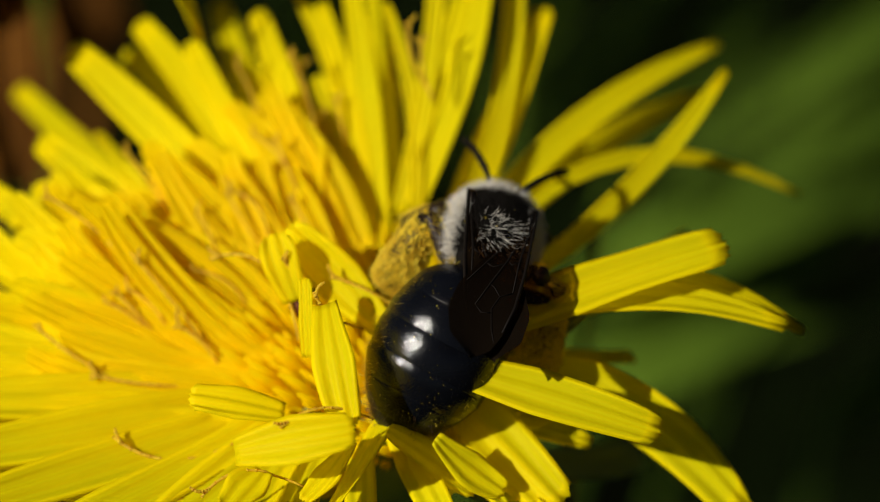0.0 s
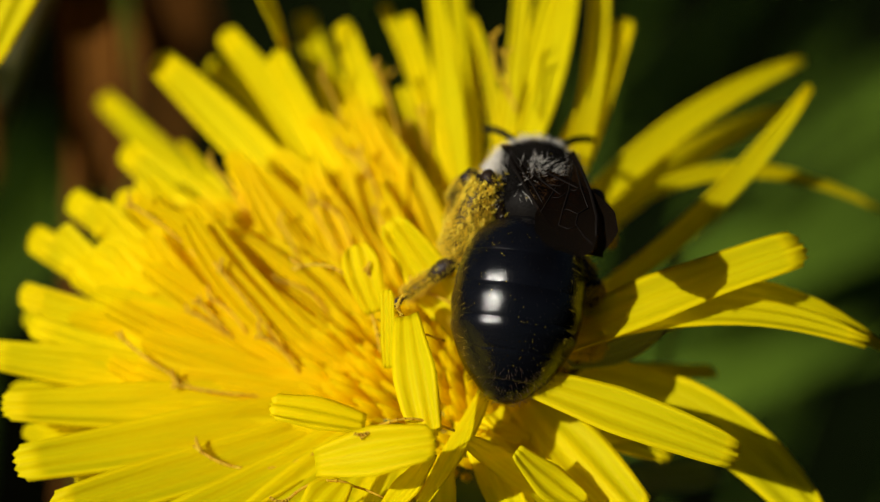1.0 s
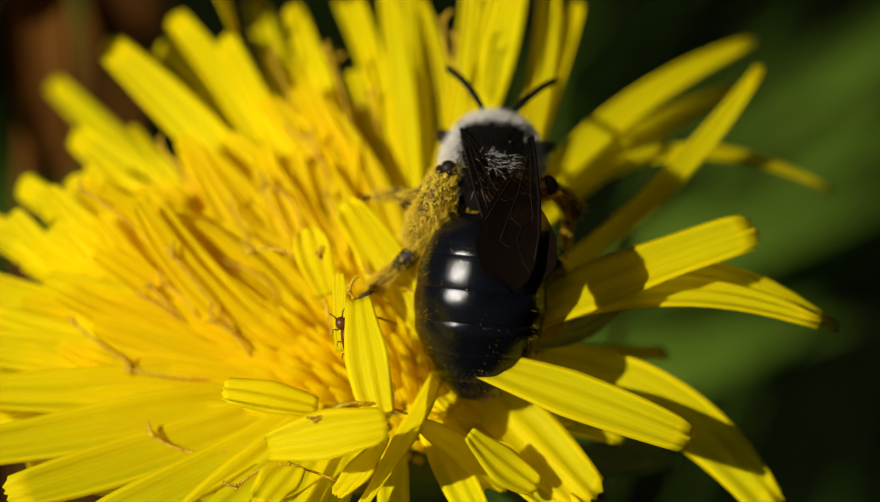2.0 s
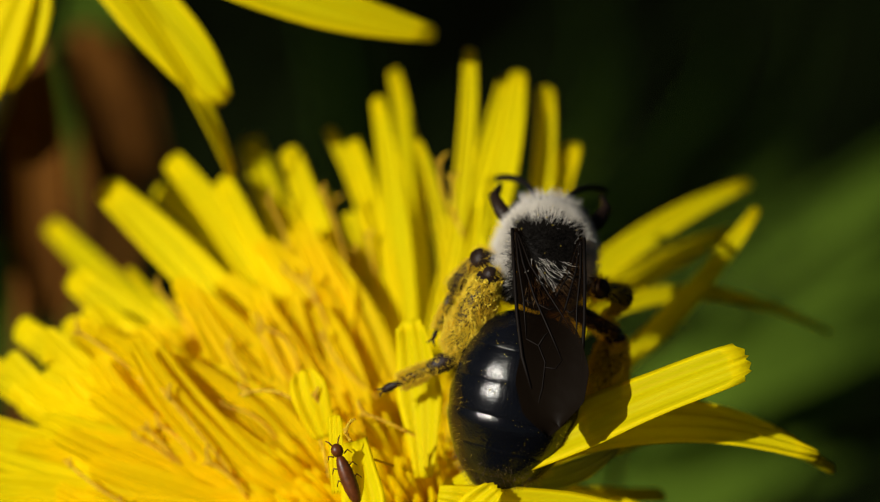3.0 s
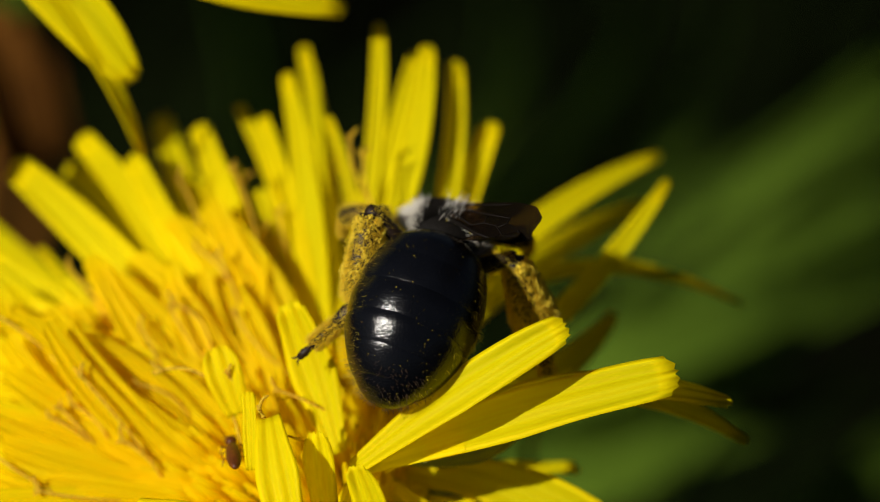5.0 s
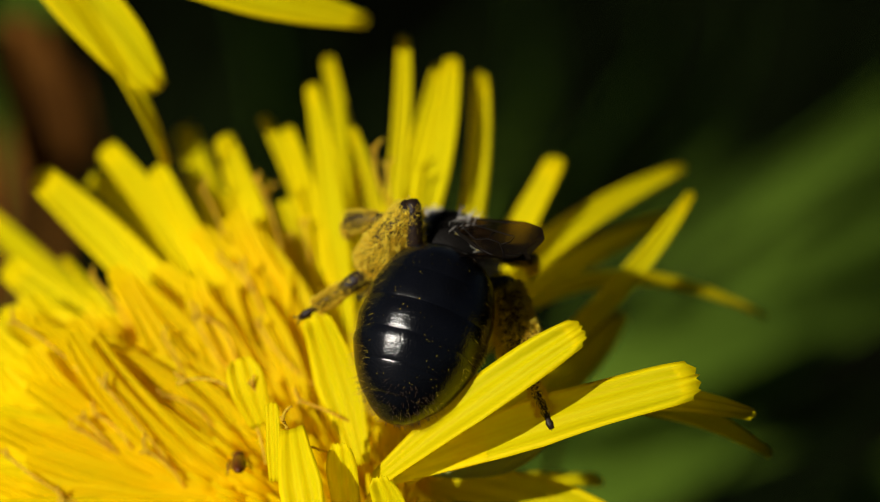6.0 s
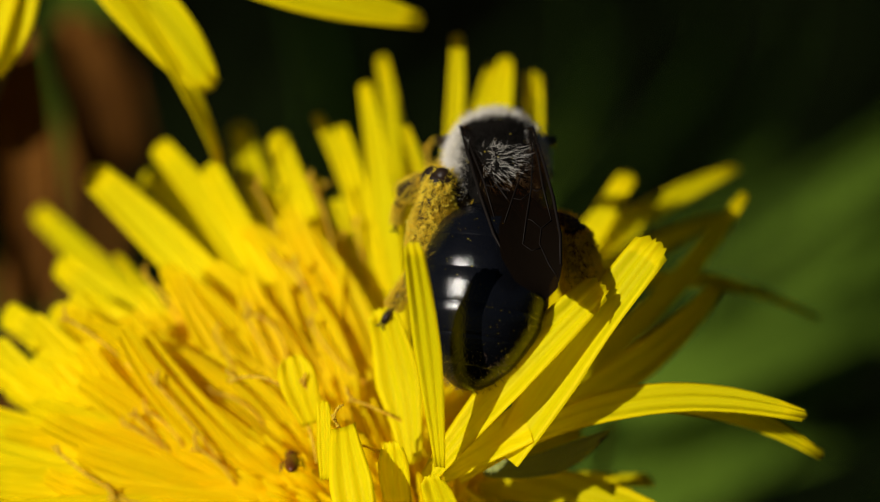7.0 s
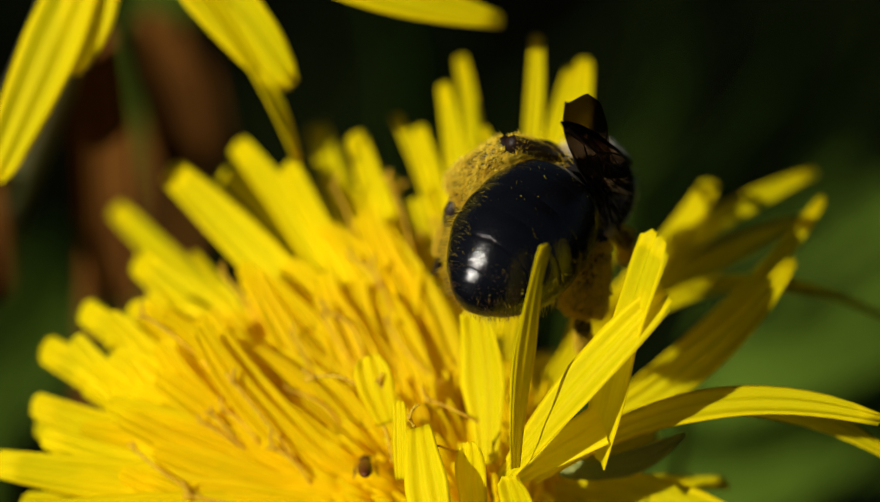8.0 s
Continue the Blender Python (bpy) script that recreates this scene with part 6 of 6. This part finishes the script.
    walk(LEG["hind_r"][4], [
        (0.0, at(2.20, 0.00, 0.00, 4.9, 39.4, -89.7)), (0.4, at(2.20, 0.00, 0.00, 5.5, 9.5, -74.9)),
        (0.6, at(2.20, 0.00, 0.00, 6.9, 26.6, -47.1)), (1.0, at(2.20, 0.00, 0.00, 7.2, 28.9, -42.7)),
        (1.5, at(2.20, 0.00, 0.00, 6.7, 26.8, -42.1)), (2.8, at(2.20, 0.00, 0.00, 7.2, 29.9, -42.8)),
        (3.0, at(2.20, 0.00, 0.00, 7.1, 44.2, -67.7)), (3.3, at(2.20, 0.00, 0.00, -1.2, 11.2, -93.8)),
        (3.5, at(2.20, 0.00, 0.00, -1.1, 11.3, -90.7)), (3.8, at(2.20, 0.00, 0.00, -1.8, 32.0, -83.3)),
        (4.2, at(2.20, 0.00, 0.00, -3.4, 27.8, -88.6)), (5.3, at(2.20, 0.00, 0.00, -2.2, 35.5, -85.7)),
        (5.5, at(2.20, 0.00, 0.00, 35.3, -25.4, -102.8)), (6.5, at(2.20, 0.00, 0.00, 35.3, -25.4, -102.8)),
        (6.8, at(2.20, 0.00, 0.00, -29.0, 29.0, -92.8)), (7.0, at(2.20, 0.00, 0.00, -16.6, 40.1, -70.3)),
        (7.2, at(2.20, 0.00, 0.00, -26.1, 39.6, -93.3)), (7.5, at(2.20, 0.00, 0.00, 2.5, 10.2, -68.1)),
        (8.0, at(2.20, 0.00, 0.00, 5.4, 27.8, -73.4))])
    walk(LEG["hind_r"][5], [
        (0.0, at(2.21, -2.63, -2.16, 5.4, 53.2, -118.3)), (0.4, at(3.08, -3.24, -0.56, 15.2, 68.5, -67.9)),
        (0.6, at(4.27, -2.23, -1.52, 10.5, 40.4, -85.0)), (1.0, at(4.39, -2.02, -1.64, 14.8, 53.6, -74.8)),
        (1.5, at(4.45, -2.03, -1.53, 14.2, 53.3, -77.3)), (2.8, at(4.36, -2.00, -1.69, 11.3, 40.8, -77.1)),
        (3.0, at(3.12, -2.26, -2.37, 10.5, 59.9, -86.8)), (3.3, at(1.98, -3.33, -0.66, -1.2, 11.2, -94.8)),
        (3.5, at(2.16, -3.33, -0.66, -3.8, 74.0, -115.4)), (3.8, at(2.54, -2.86, -1.80, -2.1, 42.4, -100.1)),
        (4.2, at(2.27, -3.01, -1.59, -3.3, 35.3, -118.2)), (5.3, at(2.41, -2.76, -1.97, -1.9, 11.1, -85.1)),
        (5.5, at(1.52, -3.00, 1.46, 34.9, -29.2, -89.0)), (6.5, at(1.52, -3.00, 1.46, 34.9, -29.2, -89.0)),
        (6.8, at(2.05, -2.97, -1.65, -28.7, 27.9, -116.5)), (7.0, at(3.07, -2.45, -2.19, -18.2, 36.5, -104.5)),
        (7.2, at(2.05, -2.62, -2.16, -25.3, 48.7, -71.9)), (7.5, at(3.45, -3.10, -0.60, 2.3, 44.0, -38.0)),
        (8.0, at(3.06, -2.88, -1.58, 9.6, 65.2, -46.6))])
    walk(LEG["mid_l"][3], [
        (0.0, at(1.34, 1.42, -1.24, 19.8, 24.2, 142.4)), (0.4, at(1.24, 0.36, -1.81, 60.6, 44.0, 142.1)),
        (1.0, at(1.46, 0.85, -1.73, 17.6, 63.7, 133.1)), (1.25, at(1.11, 0.61, -1.63, 42.5, 71.4, 103.3)), (1.5, at(0.77, 0.36, -1.54, 60.0, 83.0, 67.4)),
        (2.8, at(1.98, -0.14, -1.99, 20.6, 70.4, 27.1)), (3.0, at(1.41, 1.29, -1.41, 47.6, 13.5, 91.6)),
        (3.5, at(1.60, 1.48, -1.29, 46.3, 10.9, 132.6)), (4.2, at(2.35, 0.88, -1.76, 14.1, 54.0, 134.4)),
        (5.5, at(2.55, 1.40, -1.32, -5.7, 69.8, -174.7)), (6.5, at(2.40, 1.21, -1.54, -11.5, 78.5, -177.5)), (6.75, at(2.0, 0.95, -1.69, 29.1, 53.9, 167.6)),
        (7.0, at(1.59, 0.70, -1.83, 63.0, 37.8, 139.5)), (7.2, at(2.90, 1.11, -1.40, 48.3, 30.7, 159.5)),
        (8.0, at(3.34, 0.92, -1.17, 2.1, 53.7, 70.4))])
    walk(LEG["mid_r"][3], [
        (0.0, at(1.59, -0.49, -2.11, 118.0, 40.3, 173.5)), (0.1, at(2.15, -0.24, -2.09, 49.2, 125.0, 32.4)), (0.2, at(2.70, 0.01, -2.08, -41.0, 26.8, -135.8)),
        (0.4, at(4.05, -0.79, -0.15, 9.1, 61.9, -86.4)), (0.6, at(3.16, -0.81, -1.68, -15.5, 78.1, -54.1)),
        (1.0, at(0.76, -1.17, -1.39, -149.0, 55.6, -176.3)), (1.9, at(0.91, -0.49, -1.69, -75.0, 29.6, -149.2)), (2.8, at(1.07, 0.18, -1.98, -23.7, 0.1, -162.9)), (3.05, at(1.2, 0.46, -1.97, -58.4, 22.2, -149.5)),
        (3.3, at(1.34, 0.74, -1.96, -97.6, 47.7, -152.8)), (3.75, at(2.04, -0.32, -1.75, 118.0, 122.4, 17.4)), (4.2, at(2.75, -1.38, -1.54, -14.4, 68.9, -158.0)),
        (6.5, at(2.87, -1.35, -1.51, -15.2, 73.7, -167.2)), (6.75, at(2.28, -0.22, -1.75, 76.7, 102.7, 6.7)), (7.0, at(1.69, 0.91, -1.98, 159.9, 75.6, 171.6)),
        (7.2, at(0.71, 1.12, -1.38, 176.6, 34.7, 179.5)), (7.35, at(1.84, -0.41, -0.88, 60.1, 108.6, 23.7)), (7.5, at(2.97, -1.94, -0.38, -2.4, 52.0, -75.7)),
        (8.0, at(3.18, -0.04, -1.86, 9.9, 78.1, -102.9))])
    walk(HEAD_PART, [
        (0, at(0, 3.9, -0.6, -5, 0, 0)), (0.6, at(0, 3.9, -0.6, -25, 0, 0)),
        (1.0, at(0, 3.9, -0.6, -10, 0, 0)), (2.8, at(0, 3.9, -0.6, -20, 0, 0)),
        (3.0, at(0, 3.9, -0.6, -60, 0, 0)), (3.5, at(0, 3.9, -0.6, -55, 0, 0)),
        (4.2, at(0, 3.9, -0.6, -40, 0, 0)), (6.5, at(0, 3.9, -0.6, -40, 0, 0)),
        (6.8, at(0, 3.9, -0.6, -20, 0, 0)), (7.0, at(0, 3.9, -0.6, -75, 0, 0)),
        (7.3, at(0, 3.9, -0.6, -60, 0, 0)), (8.0, at(0, 3.9, -0.6, -40, 0, 0))])
    walk(BEETLE, [
        (0, at(-1.35, -1.04, 204.79, 53, -17, 13)),
        (0.4, at(-1.14, -1.19, 204.57, 53, -17, 13)),
        (1.0, at(-0.68, -1.98, 203.45, 53, -17, 13)),
        (2.8, at(-0.50, -6.15, 206.57, 53, -17, 13)),
        (3.5, at(-0.59, -5.97, 206.81, 53, -17, 13)),
        (4.2, at(-0.69, -5.81, 207.04, 53, -17, 13)),
        (5.3, at(-1.99, -2.03, 203.21, -22, -5, 4)),
        (5.5, at(-2.21, -1.95, 203.31, -22, -5, 4)),
        (6.5, at(-2.19, -2.10, 203.10, -22, -5, 4)),
        (7.0, at(-2.12, -2.05, 203.17, -22, -5, 4)),
        (8.0, at(-2.19, -2.18, 202.99, -22, -5, 4)),])


motions()
